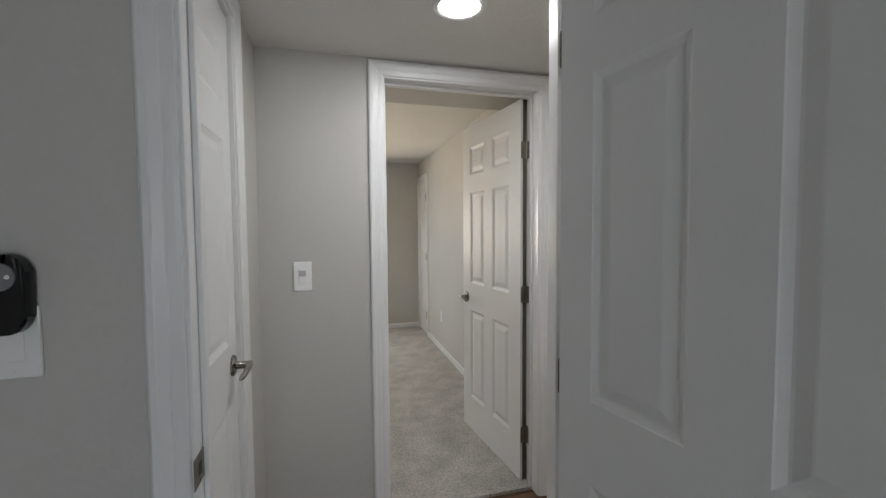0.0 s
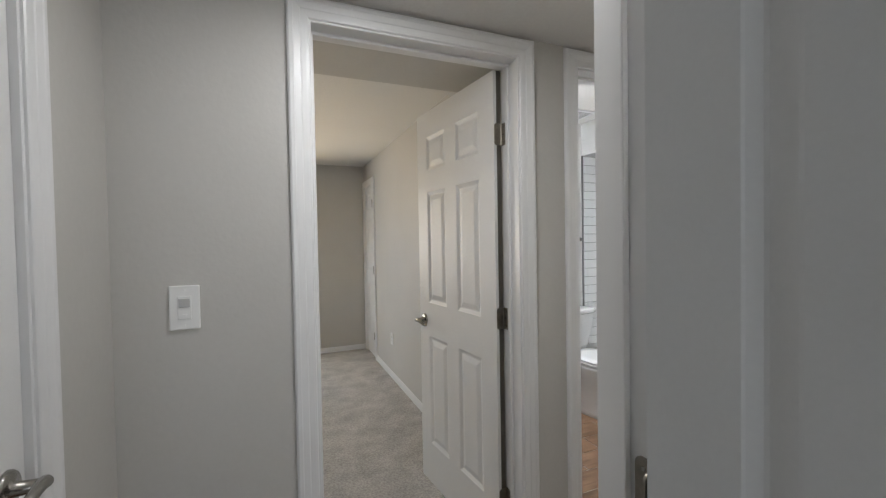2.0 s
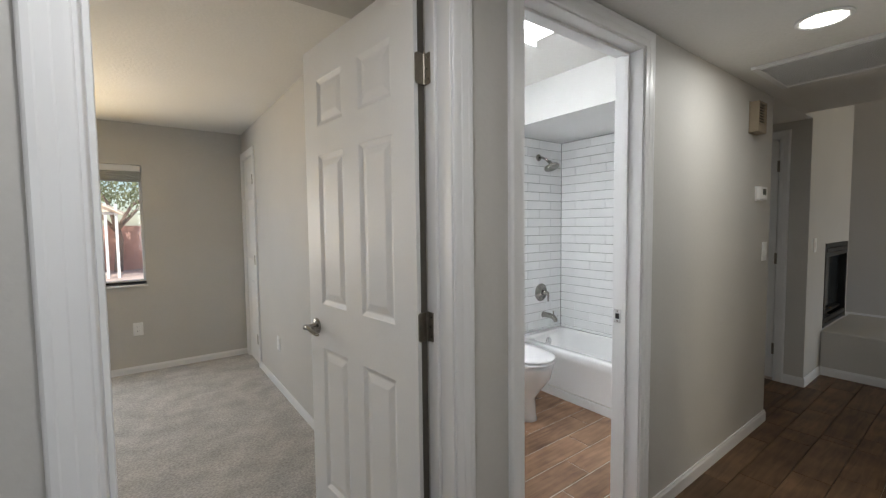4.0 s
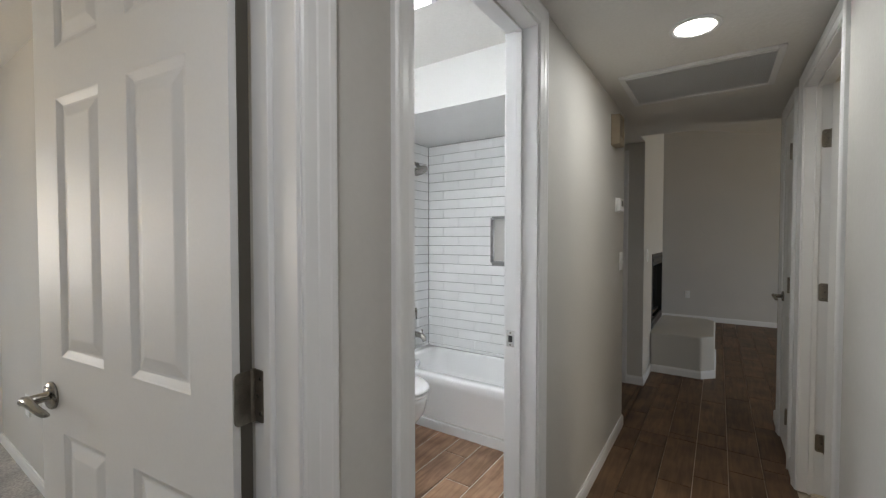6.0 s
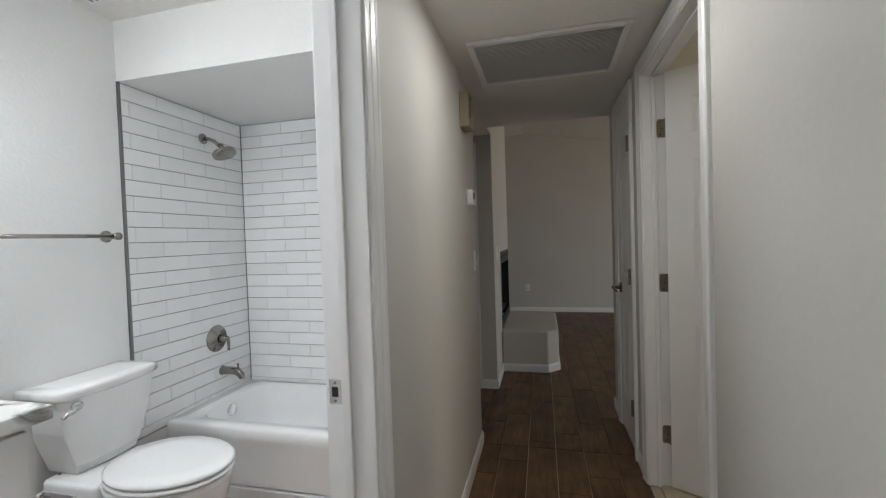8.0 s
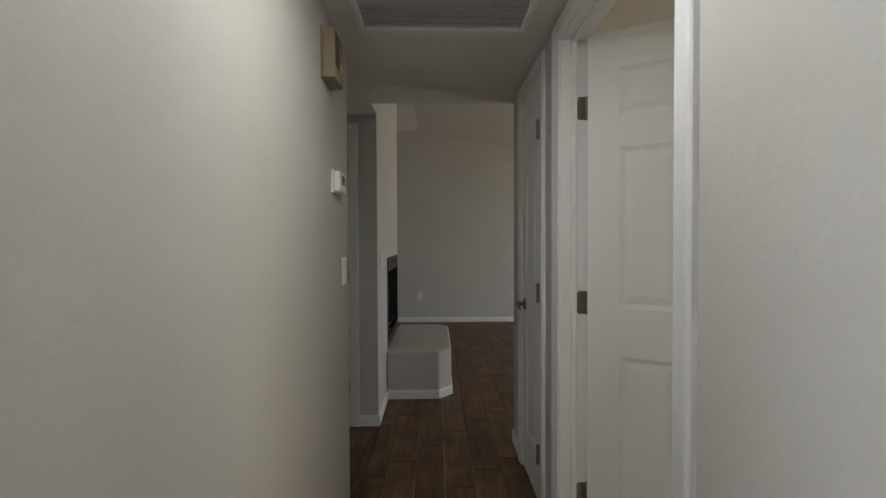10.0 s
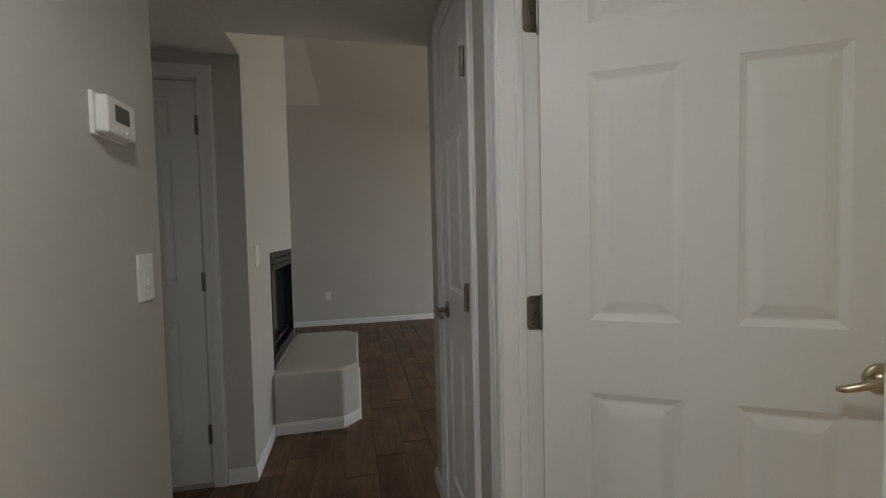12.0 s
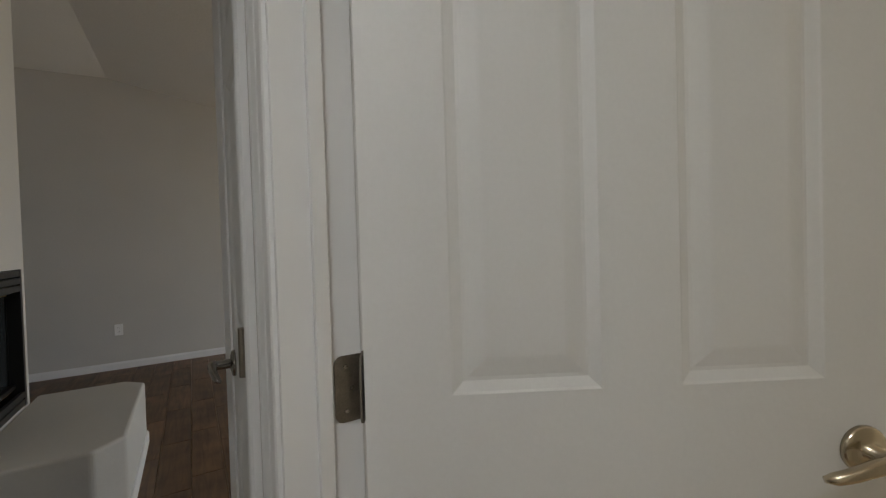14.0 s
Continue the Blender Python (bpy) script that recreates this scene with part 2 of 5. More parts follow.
def tube(bm, points, radius, n=12, cap=True):
    """A round bar swept along points; radius may be a list."""
    pts = [Vector(p) for p in points]
    rs = radius if isinstance(radius, (list, tuple)) else [radius] * len(pts)
    rings = []
    side = None
    for i, p in enumerate(pts):
        d = (pts[min(i + 1, len(pts) - 1)] - pts[max(i - 1, 0)]).normalized()
        if side is None:
            side = d.orthogonal().normalized()
        side = (side - d * side.dot(d)).normalized()
        up = d.cross(side)
        rings.append([bm.verts.new(p + rs[i] * (math.cos(a) * side + math.sin(a) * up)) for a in (2 * math.pi * j / n for j in range(n))])
    for a, b in zip(rings, rings[1:]):
        for j in range(n):
            bm.faces.new((a[j], a[(j + 1) % n], b[(j + 1) % n], b[j]))
    if cap:
        bm.faces.new(rings[0][::-1])
        bm.faces.new(rings[-1])
    return bm


def lathe(bm, profile, origin=(0, 0, 0), axis="z", n=24, cap=True):
    """profile: (radius, height) along the axis from origin."""
    o = Vector(origin)
    def place(r, h, a):
        c, s = r * math.cos(a), r * math.sin(a)
        v = {"z": (c, s, h), "x": (h, c, s), "y": (s, h, c)}[axis]
        return o + Vector(v)
    rings = [[bm.verts.new(place(max(r, 1e-5), h, 2 * math.pi * j / n)) for j in range(n)] for r, h in profile]
    for a, b in zip(rings, rings[1:]):
        for j in range(n):
            bm.faces.new((a[j], a[(j + 1) % n], b[(j + 1) % n], b[j]))
    if cap:
        bm.faces.new(rings[0][::-1])
        bm.faces.new(rings[-1])
    return bm


def prism(bm, outline, z0, z1, bev=0.0):
    """An upright block over a plan outline."""
    lo = [bm.verts.new((x, y, z0)) for x, y in outline]
    hi = [bm.verts.new((x, y, z1)) for x, y in outline]
    n = len(outline)
    fs = [bm.faces.new(lo[::-1]), bm.faces.new(hi)]
    for i in range(n):
        fs.append(bm.faces.new((lo[i], lo[(i + 1) % n], hi[(i + 1) % n], hi[i])))
    if bev:
        es = [e for e in fs[1].edges] + [e for f in fs[2:] for e in f.edges if abs(e.verts[0].co.z - e.verts[1].co.z) > 1e-6]
        bmesh.ops.bevel(bm, geom=list(set(es)), offset=bev, segments=3, affect="EDGES", profile=0.5)
    return bm


def slab_with_holes(axis, a0, a1, z0, z1, d0, d1, holes=()):
    """A wall along x or y from a0 to a1, between depths d0 and d1, with holes (a, b, low, high) right through it."""
    bm = bmesh.new()
    ca = sorted({a0, a1, *[v for h in holes for v in h[:2] if a0 < v < a1]})
    cz = sorted({z0, z1, *[v for h in holes for v in h[2:] if z0 < v < z1]})
    solid = {}
    for i in range(len(ca) - 1):
        for j in range(len(cz) - 1):
            ma, mz = (ca[i] + ca[i + 1]) / 2, (cz[j] + cz[j + 1]) / 2
            solid[i, j] = not any(h[0] < ma < h[1] and h[2] < mz < h[3] for h in holes)
    cache = {}
    def v(a, d, z):
        key = (round(a, 5), round(d, 5), round(z, 5))
        if key not in cache:
            cache[key] = bm.verts.new((a, d, z) if axis == "x" else (d, a, z))
        return cache[key]
    for (i, j), on in solid.items():
        if not on:
            continue
        p, q, r, s = ca[i], ca[i + 1], cz[j], cz[j + 1]
        for d in (d0, d1):
            bm.faces.new((v(p, d, r), v(q, d, r), v(q, d, s), v(p, d, s)))
        for nb, f in (((i - 1, j), (p, p, r, s)), ((i + 1, j), (q, q, r, s))):
            if not solid.get(nb, False):
                bm.faces.new((v(f[0], d0, r), v(f[0], d1, r), v(f[0], d1, s), v(f[0], d0, s)))
        for nb, z in (((i, j - 1), r), ((i, j + 1), s)):
            if not solid.get(nb, False):
                bm.faces.new((v(p, d0, z), v(q, d0, z), v(q, d1, z), v(p, d1, z)))
    return bm


def structure(name, bm, mat, label, category="wall"):
    return tagged(mesh_ob(name, bm, mat), label, category, kind="structure")


# ---- plan ----
NF, NB = 1.80, 1.915          # hall's north wall: hall face, far face
SF, SB = 0.905, 0.805         # hall's south wall: hall face, far face
WX = -0.430                    # hall's west end
HC = 2.138                    # hall ceiling
DOORH = 2.070                 # head of the door openings
BEDX, BEDY, BEDC = 1.03, 5.56, 2.29
BATHX, BATHY, BATHC = 3.36, 3.36, 2.37
HALLX = 3.49                  # hall's north wall ends here
RECX = 4.42                   # east face of the recess
LIVX = 4.19                   # low ceiling ends here
FARX = 8.05
BED = (0.089, 0.880)
BED2 = (5.035, 5.492)           # narrow side door of the bedroom
BATH = (1.143, 1.887)
ROOMA = (-0.407, 0.434)
ROOMC = (2.414, 3.218)
CLOS = (3.485, 3.912)

structure("wall_north", slab_with_holes("x", -2.6, HALLX, 0, 2.6, NF, NB, [(*BED, -1, DOORH), (*BATH, -1, DOORH)]), WALL, "greige painted hallway wall with two doorways")
structure("wall_south", slab_with_holes("x", -2.6, LIVX - 0.01, 0, 2.6, SB, SF, [(*ROOMA, -1, DOORH), (*ROOMC, -1, DOORH), (*CLOS, -1, DOORH)]), WALL, "greige painted hallway wall with doorways")
structure("wall_west", slab_with_holes("y", SF, NF, 0, 2.6, WX - 0.10, WX, [(0.955, 1.413, -1, DOORH)]), WALL, "greige painted end wall of the hallway")
structure("closet_wall_west", slab_with_holes("y", SF, NF, 0, 2.6, WX - 0.75, WX - 0.70), WALL, "plain back wall of the closet")
structure("ceiling_hall", boxed(-2.6, LIVX, SF, NF, HC, HC + 0.12), CEIL, "low off-white textured hallway ceiling", "ceiling")
structure("ceiling_recess", boxed(HALLX, RECX + 0.1, NF + 0.001, 3.0, HC, HC + 0.12), CEIL, "low off-white ceiling of the recess", "ceiling")
# recess
structure("wall_recess_west", boxed(HALLX - 0.1, HALLX, NB, 3.0, 0, 2.6), WALL, "greige painted side wall of the recess")
structure("wall_recess_north", boxed(HALLX - 0.1, RECX + 0.1, 3.0, 3.1, 0, 2.6), WALL, "greige painted back wall of the recess")
structure("wall_recess_east", slab_with_holes("y", NF + 0.12, 3.0, 0, HC, RECX, RECX + 0.10, [(1.985, 2.625, -1, 2.02)]), WALL, "greige painted wall with a closet door")
structure("closet_back", boxed(RECX + 0.55, RECX + 0.6, NF + 0.12, 3.0, 0, 2.6), WALL, "plain closet back wall")
# chimney wall with fireplace opening
FPX0, FPX1, FPZ0, FPZ1 = 4.962, 5.80, 0.395, 1.14
structure("wall_chimney", slab_with_holes("x", RECX, 5.86, 0, 3.3, NF, NF + 0.12, [(FPX0, FPX1, FPZ0, FPZ1)]), WALL, "greige painted chimney wall around the fireplace")
structure("wall_above_recess", boxed(LIVX, RECX, NF - 0.002, NF + 0.12, HC + 0.003, 3.3), WALL, "greige painted wall above the recess")
structure("wall_above_hall", boxed(LIVX - 0.10, LIVX - 0.004, -3.5, NF, HC + 0.002, 3.3), WALL, "greige painted wall above the hallway mouth")
structure("wall_living_west", boxed(LIVX - 0.11, LIVX - 0.012, -3.5, SB, 0, HC), WALL, "greige painted living room wall")
structure("chimney_side", boxed(5.76, 5.859, NF + 0.12, 3.5, 0, 3.3), WALL, "greige painted side of the chimney")
structure("wall_far", boxed(FARX, FARX + 0.12, -3.5, 4.6, 0, 3.3), WALL, "greige painted far wall of the living room")
structure("wall_living_north", boxed(5.86, FARX, 4.5, 4.6, 0, 3.3), WALL, "greige painted living room wall")
structure("wall_living_south", slab_with_holes("x", LIVX - 0.1, FARX + 0.12, 0, 3.3, -3.6, -3.5, [(4.9, 7.1, 0.15, 2.05)]), WALL, "greige painted wall with a wide window")
RIDGE, RZ, PITCH = 1.67, 3.0, {"north": 0.03, "south": 0.172}
for side, y1 in (("north", 4.7), ("south", -3.7)):
    bm = bmesh.new()
    z1 = RZ - PITCH[side] * abs(y1 - RIDGE)
    lo = [bm.verts.new(p) for p in ((LIVX - 0.1, RIDGE, RZ), (FARX + 0.12, RIDGE, RZ), (FARX + 0.12, y1, z1), (LIVX - 0.1, y1, z1))]
    hi = [bm.verts.new((v.co.x, v.co.y, v.co.z + 0.1)) for v in lo]
    bm.faces.new(lo), bm.faces.new(hi)
    for i in range(4):
        bm.faces.new((lo[i], lo[(i + 1) % 4], hi[(i + 1) % 4], hi[i]))
    structure("ceiling_vault_" + side, bm, CEIL, "sloping off-white vaulted ceiling", "ceiling")
# bedroom
WIN = (-1.15, 0.185, 0.83, 1.915)
structure("wall_bedroom_east", slab_with_holes("y", NB, BEDY, 0, 2.6, BEDX, BEDX + 0.075, [(*BED2, -1, 2.03)]), WALL, "greige painted bedroom wall with a door")
structure("wall_bedroom_far", slab_with_holes("x", -2.6, BEDX + 0.9, 0, 2.6, BEDY, BEDY + 0.16, [WIN]), WALL, "greige painted bedroom wall with a window")
structure("wall_bedroom_west", boxed(-2.7, -2.6, SF, BEDY + 0.16, 0, 2.6), WALL, "greige painted bedroom wall")
structure("ceiling_bedroom", boxed(-2.6, BEDX + 0.9, 2.42, BEDY, BEDC, BEDC + 0.12), CEIL, "pale textured bedroom ceiling", "ceiling")
structure("ceiling_bedroom_soffit", boxed(-2.6, BEDX, NB, 2.42, HC, BEDC + 0.12), WALL, "dropped ceiling just inside the bedroom", "ceiling")
structure("bedroom_closet_wall", boxed(BEDX + 0.8, BEDX + 0.9, BATHY + 0.1, BEDY, 0, 2.6), WALL, "plain wall beyond the bedroom side door")
# bathroom
structure("wall_bath_west", boxed(BEDX + 0.077, BEDX + 0.085, NB, BATHY, 0, 2.6), BATHWALL, "pale grey bathroom wall")
structure("wall_bath_south", slab_with_holes("x", BEDX + 0.085, BATHX, 0, 2.6, NB, NB + 0.004, [(*BATH, -1, DOORH)]), BATHWALL, "pale grey bathroom wall with the doorway")
structure("wall_bath_north", boxed(BEDX + 0.085, BATHX + 0.1, BATHY, BATHY + 0.1, 0, 2.6), BATHWALL, "pale grey bathroom wall behind the toilet")
structure("wall_bath_east", slab_with_holes("y", NB + 0.004, BATHY, 0, 2.6, BATHX, BATHX + 0.10, [(2.42, 2.735, 1.12, 1.445)]), BATHWALL, "tiled end wall of the tub alcove")
structure("niche_back", boxed(BATHX + 0.092, BATHX + 0.10, 2.42, 2.735, 1.12, 1.445), HEX, "tile backing inside the shower niche", "niche")
SHX, SHZ = 2.537, 2.084       # tub alcove: edge of its dropped header and its height
structure("ceiling_bath", boxed(BEDX + 0.085, SHX, NB + 0.004, BATHY, BATHC, BATHC + 0.1), CEIL, "white bathroom ceiling", "ceiling")
bm = boxed(SHX, BATHX, NB + 0.004, BATHY, SHZ + 0.002, BATHC + 0.1)
structure("ceiling_shower_header", bm, BATHWALL, "dropped painted header over the tub alcove", "ceiling")
# room a and room c
structure("wall_room_a_south", slab_with_holes("x", -2.6, 1.9, 0, 2.6, -3.1, -3.0, [(-0.8, 1.0, 0.8, 2.0)]), WALL, "greige painted wall with a window")
structure("wall_room_a_east", boxed(1.8, 1.9, -3.0, SB, 0, 2.6), WALL, "greige painted wall between two rooms")
structure("wall_room_a_west", boxed(-2.7, -2.6, -3.0, SF, 0, 2.6), WALL, "greige painted wall")
structure("ceiling_room_a", boxed(-2.6, 1.8, -3.0, SB, 2.40, 2.5), CEIL, "off-white ceiling", "ceiling")
structure("wall_room_c_south", slab_with_holes("x", 1.9, LIVX - 0.11, 0, 2.6, -2.6, -2.5, [(2.2, 3.5, 0.9, 2.0)]), WALL, "greige painted wall of room c with an assumed window")
structure("wall_room_c_east", boxed(3.38, 3.44, -2.5, SB, 0, 2.6), WALL, "greige painted wall")
structure("ceiling_room_c", boxed(1.9, 3.38, -2.5, SB, 2.40, 2.5), CEIL, "off-white ceiling", "ceiling")
# floors
structure("floor_hall_bed", boxed(-1.2, FARX, -3.5, 4.5, -0.15, -0.012), GROUT, "sand-coloured grout bed under the floor tiles", "floor")
structure("floor_bedroom", boxed(-2.6, BEDX + 0.03, NF + 0.055, BEDY, -0.011, 0.014), CARPET, "grey looped bedroom carpet", "floor")
structure("floor_bedroom_side", boxed(BEDX + 0.032, BEDX + 0.85, BATHY + 0.1, BEDY, -0.011, 0.013), CARPET, "grey looped carpet beyond the side door", "floor")
structure("floor_room_a", boxed(-2.6, 1.8, -3.0, SB - 0.02, -0.011, 0.008), CARPET, "grey carpet", "floor")
structure("floor_room_c", boxed(1.9, 3.38, -2.5, SB + 0.05, -0.011, 0.008), BEIGEC, "beige carpet", "floor")
# Unseen slab, added so sun and sky don't leak past the ceilings.
structure("roof", boxed(-2.9, FARX + 0.3, -3.9, 5.9, 3.42, 3.6), CEIL, "unseen slab over the house, added to block stray light", "roof")
structure("ground", boxed(-60, 60, BEDY + 0.16, 90, -0.3, -0.12), GRAVEL, "pinkish gravel yard", "ground")


# ---- door frames and trim ----
CASING = ((0.0, 0.0), (0.0, 0.008), (0.003, 0.0105), (0.010, 0.0115), (0.025, 0.0120), (0.028, 0.0138), (0.046, 0.0165), (0.049, 0.0182), (0.059, 0.0185), (0.063, 0.016), (0.066, 0.012), (0.066, 0.0))


def casing_piece(bm, put, a0, a1, low, high, which):
    """One mitred length of casing round an opening a0..a1, low..high. put(a, d, z) gives the place."""
    rows = []
    for w, d in CASING:
        if which == "left":
            rows.append((put(a0 - w, d, low), put(a0 - w, d, high + w)))
        elif which == "right":
            rows.append((put(a1 + w, d, low), put(a1 + w, d, high + w)))
        else:
            rows.append((put(a0 - w, d, high + w), put(a1 + w, d, high + w)))
    vs = [[bm.verts.new(p) for p in r] for r in rows]
    n = len(vs)
    for i in range(n):
        j = (i + 1) % n
        bm.faces.new((vs[i][0], vs[i][1], vs[j][1], vs[j][0]))
    bm.faces.new([v[0] for v in vs])
    bm.faces.new([v[1] for v in vs][::-1])
    return bm


def door_frame(name, axis, a0, a1, d0, d1, high, faces, stop=None, label="white painted door frame and casing"):
    """Jambs line the opening from d0 to d1; faces: the wall faces (depth, outward sign) that carry casing."""
    root = tagged(empty(name), label, "door frame", kind="structure")
    T = 0.016
    def put(a, d, z):
        return (a, d, z) if axis == "x" else (d, a, z)
    def bx(p, q, e, f, r, s, bev=0.0015):
        return boxed(p, q, e, f, r, s, bev=bev, seg=1) if axis == "x" else boxed(e, f, p, q, r, s, bev=bev, seg=1)
    e0, e1 = d0 - 0.003, d1 + 0.003
    part("jamb", bx(a0, a0 + T, e0, e1, 0, high), TRIM, root)
    part("jamb", bx(a1 - T, a1, e0, e1, 0, high), TRIM, root)
    part("head_jamb", bx(a0 + T, a1 - T, e0, e1, high - T, high), TRIM, root)
    if stop:
        s0, s1 = stop
        part("stop", bx(a0 + T, a0 + T + 0.011, s0, s1, 0, high - T - 0.011), TRIM, root)
        part("stop", bx(a1 - T - 0.011, a1 - T, s0, s1, 0, high - T - 0.011), TRIM, root)
        part("stop", bx(a0 + T, a1 - T, s0, s1, high - T - 0.011, high - T), TRIM, root)
    for depth, sign in faces:
        for which in ("left", "right", "head"):
            r = 0.009
            bm = casing_piece(bmesh.new(), lambda a, d, z: put(a, depth + sign * d, z), a0 + r, a1 - r, 0, high - r, which)
            part("casing", bm, TRIM, root)
    return root


frame_bed = door_frame("door_frame_bedroom", "x", *BED, NF, NB, DOORH, [(NF, -1), (NB, 1)], (NF + 0.055, NF + 0.075))
frame_bath = door_frame("door_frame_bathroom", "x", *BATH, NF, NB + 0.004, DOORH, [(NF, -1), (NB + 0.004, 1)], (NF + 0.055, NF + 0.075))
frame_a = door_frame("door_frame_room_a", "x", *ROOMA, SB, SF, DOORH, [(SB, -1), (SF, 1)], (SB + 0.04, SB + 0.06))
frame_c = door_frame("door_frame_room_c", "x", *ROOMC, SB, SF, DOORH, [(SB, -1), (SF, 1)], (SB + 0.04, SB + 0.06))
frame_d = door_frame("door_frame_linen", "x", *CLOS, SB, SF, DOORH, [(SF, 1)], (SB + 0.02, SB + 0.04))
frame_w = door_frame("door_frame_west_closet", "y", 0.955, 1.413, WX - 0.10, WX, DOORH, [(WX, 1)], (WX - 0.07, WX - 0.055))
frame_r = door_frame("door_frame_recess_closet", "y", 1.985, 2.625, RECX, RECX + 0.10, 2.02, [(RECX, -1)], (RECX + 0.05, RECX + 0.07))
frame_b2 = door_frame("door_frame_bedroom_side", "y", *BED2, BEDX, BEDX + 0.075, 2.03, [(BEDX, -1)], (BEDX + 0.02, BEDX + 0.035))


def strike_plate(parent, axis, x, y, z, sign, half=0.016, mat=CHROME):
    """A strike plate on a jamb face whose normal points along sign * axis x."""
    lo, hi = sorted((x, x + sign * 0.002))
    bm = boxed(lo, hi, y - half, y + half, z - 0.03, z + 0.03, bev=0.0008, seg=1)
    plate = part("strike_plate", bm, mat, parent, "satin metal strike plate")
    lo, hi = sorted((x + sign * 0.0022, x + sign * 0.003))
    part("latch_hole", boxed(lo, hi, y - 0.008, y + 0.008, z - 0.012, z + 0.012), SLOT, plate)
    for dz in (-0.022, 0.022):
        part("screw", lathe(bmesh.new(), [(0.0035, 0), (0.003, sign * 0.0012)], (x + sign * 0.002, y, z + dz), "x", 10), NICKEL, plate)
    return plate


strike_plate(frame_bath, "x", BATH[1] - 0.016, NB - 0.016, 0.922, -1)
strike_plate(frame_a, "x", ROOMA[0] + 0.016, SB + 0.014, 0.915, 1, 0.033, HINGE)


def baseboard(name, points, h=0.075, t=0.011, closed=False):
    """A skirting board that runs along plan points; its thickness lies to the left of the run."""
    pts = [Vector((x, y)) for x, y in points]
    bm = bmesh.new()
    prof = ((0, 0), (t, 0), (t, h * 0.78), (t * 0.75, h * 0.86), (t * 0.55, h), (0, h))
    rings = []
    for i, p in enumerate(pts):
        dirs = []
        if i > 0:
            dirs.append((pts[i] - pts[i - 1]).normalized())
        if i < len(pts) - 1:
            dirs.append((pts[i + 1] - pts[i]).normalized())
        ns = [Vector((-d.y, d.x)) for d in dirs]
        if len(ns) == 2:
            nn = (ns[0] + ns[1]).normalized()
            nn = nn / max(nn.dot(ns[0]), 0.3)
        else:
            nn = ns[0]
        rings.append([bm.verts.new((p.x + nn.x * o, p.y + nn.y * o, z)) for o, z in prof])
    n = len(prof)
    for a, b in zip(rings, rings[1:]):
        for j in range(n):
            bm.faces.new((a[j], a[(j + 1) % n], b[(j + 1) % n], b[j]))
    bm.faces.new(rings[0])
    bm.faces.new(rings[-1][::-1])
    return tagged(mesh_ob(name, bm, TRIM), "white painted baseboard", "baseboard", kind="structure")


C = 0.058
baseboard("baseboard_hall_north", [(HALLX, 2.99), (HALLX, NF), (BATH[1] + C, NF)])
baseboard("baseboard_hall_mid", [(BATH[0] - C, NF), (BED[1] + C, NF)])
baseboard("baseboard_hall_west", [(BED[0] - C, NF), (WX, NF), (WX, 1.413 + C)])
baseboard("baseboard_south_a", [(ROOMA[1] + C, SF), (ROOMC[0] - C, SF)])
baseboard("baseboard_south_b", [(ROOMC[1] + C, SF), (CLOS[0] - C, SF)])
baseboard("baseboard_south_c", [(CLOS[1] + C, SF), (LIVX - 0.01, SF), (LIVX - 0.01, -3.5)])
baseboard("baseboard_recess_chimney", [(4.905, NF), (RECX, NF), (RECX, 1.985 - C)])
baseboard("baseboard_far", [(FARX, -3.5), (FARX, 4.5)])
baseboard("baseboard_bedroom_east", [(BEDX, NB), (BEDX, BED2[0] - C)])
baseboard("baseboard_bedroom_far", [(BEDX, BED2[1] + C), (BEDX, BEDY), (-2.6, BEDY)])
baseboard("baseboard_bath_north", [(2.72, BATHY), (BEDX + 0.085, BATHY)])


# ---- doors ----
def leaf_mesh(w, h, cols, rows, t=0.035):
    """A moulded panel door leaf: x along the width, y across the thickness, z up. cols and rows: panel spans."""
    bm = bmesh.new()
    xs = sorted({0, w, *[v for c in cols for v in c]})
    zs = sorted({0, h, *[v for r in rows for v in r]})
    rings = ((0.0, 0.0), (0.003, 0.0020), (0.016, 0.0076), (0.021, 0.0076), (0.044, 0.0018), (0.048, 0.0012))
    for y, s in ((0.0, 1), (t, -1)):
        for i in range(len(xs) - 1):
            for j in range(len(zs) - 1):
                a, b, c, d = xs[i], xs[i + 1], zs[j], zs[j + 1]
                if (a, b) in cols and (c, d) in rows:
                    loops = [[bm.verts.new(p) for p in ((a + o, y + s * q, c + o), (b - o, y + s * q, c + o), (b - o, y + s * q, d - o), (a + o, y + s * q, d - o))] for o, q in rings]
                    for l0, l1 in zip(loops, loops[1:]):
                        for k in range(4):
                            bm.faces.new((l0[k], l0[(k + 1) % 4], l1[(k + 1) % 4], l1[k]))
                    bm.faces.new(loops[-1])
                else:
                    bm.faces.new([bm.verts.new(p) for p in ((a, y, c), (b, y, c), (b, y, d), (a, y, d))])
    for a in (0, w):
        bm.faces.new([bm.verts.new(p) for p in ((a, 0, 0), (a, t, 0), (a, t, h), (a, 0, h))])
    for z in (0, h):
        bm.faces.new([bm.verts.new(p) for p in ((0, 0, z), (w, 0, z), (w, t, z), (0, t, z))])
    bmesh.ops.remove_doubles(bm, verts=bm.verts, dist=0.00005)
    return bm


ROWS6 = ((0.225, 0.818), (1.000, 1.60), (1.715, 1.895))


def six_panel(w):
    s, m = 0.114, 0.110
    p = (w - 2 * s - m) / 2
    return ((s, s + p), (s + p + m, w - s))


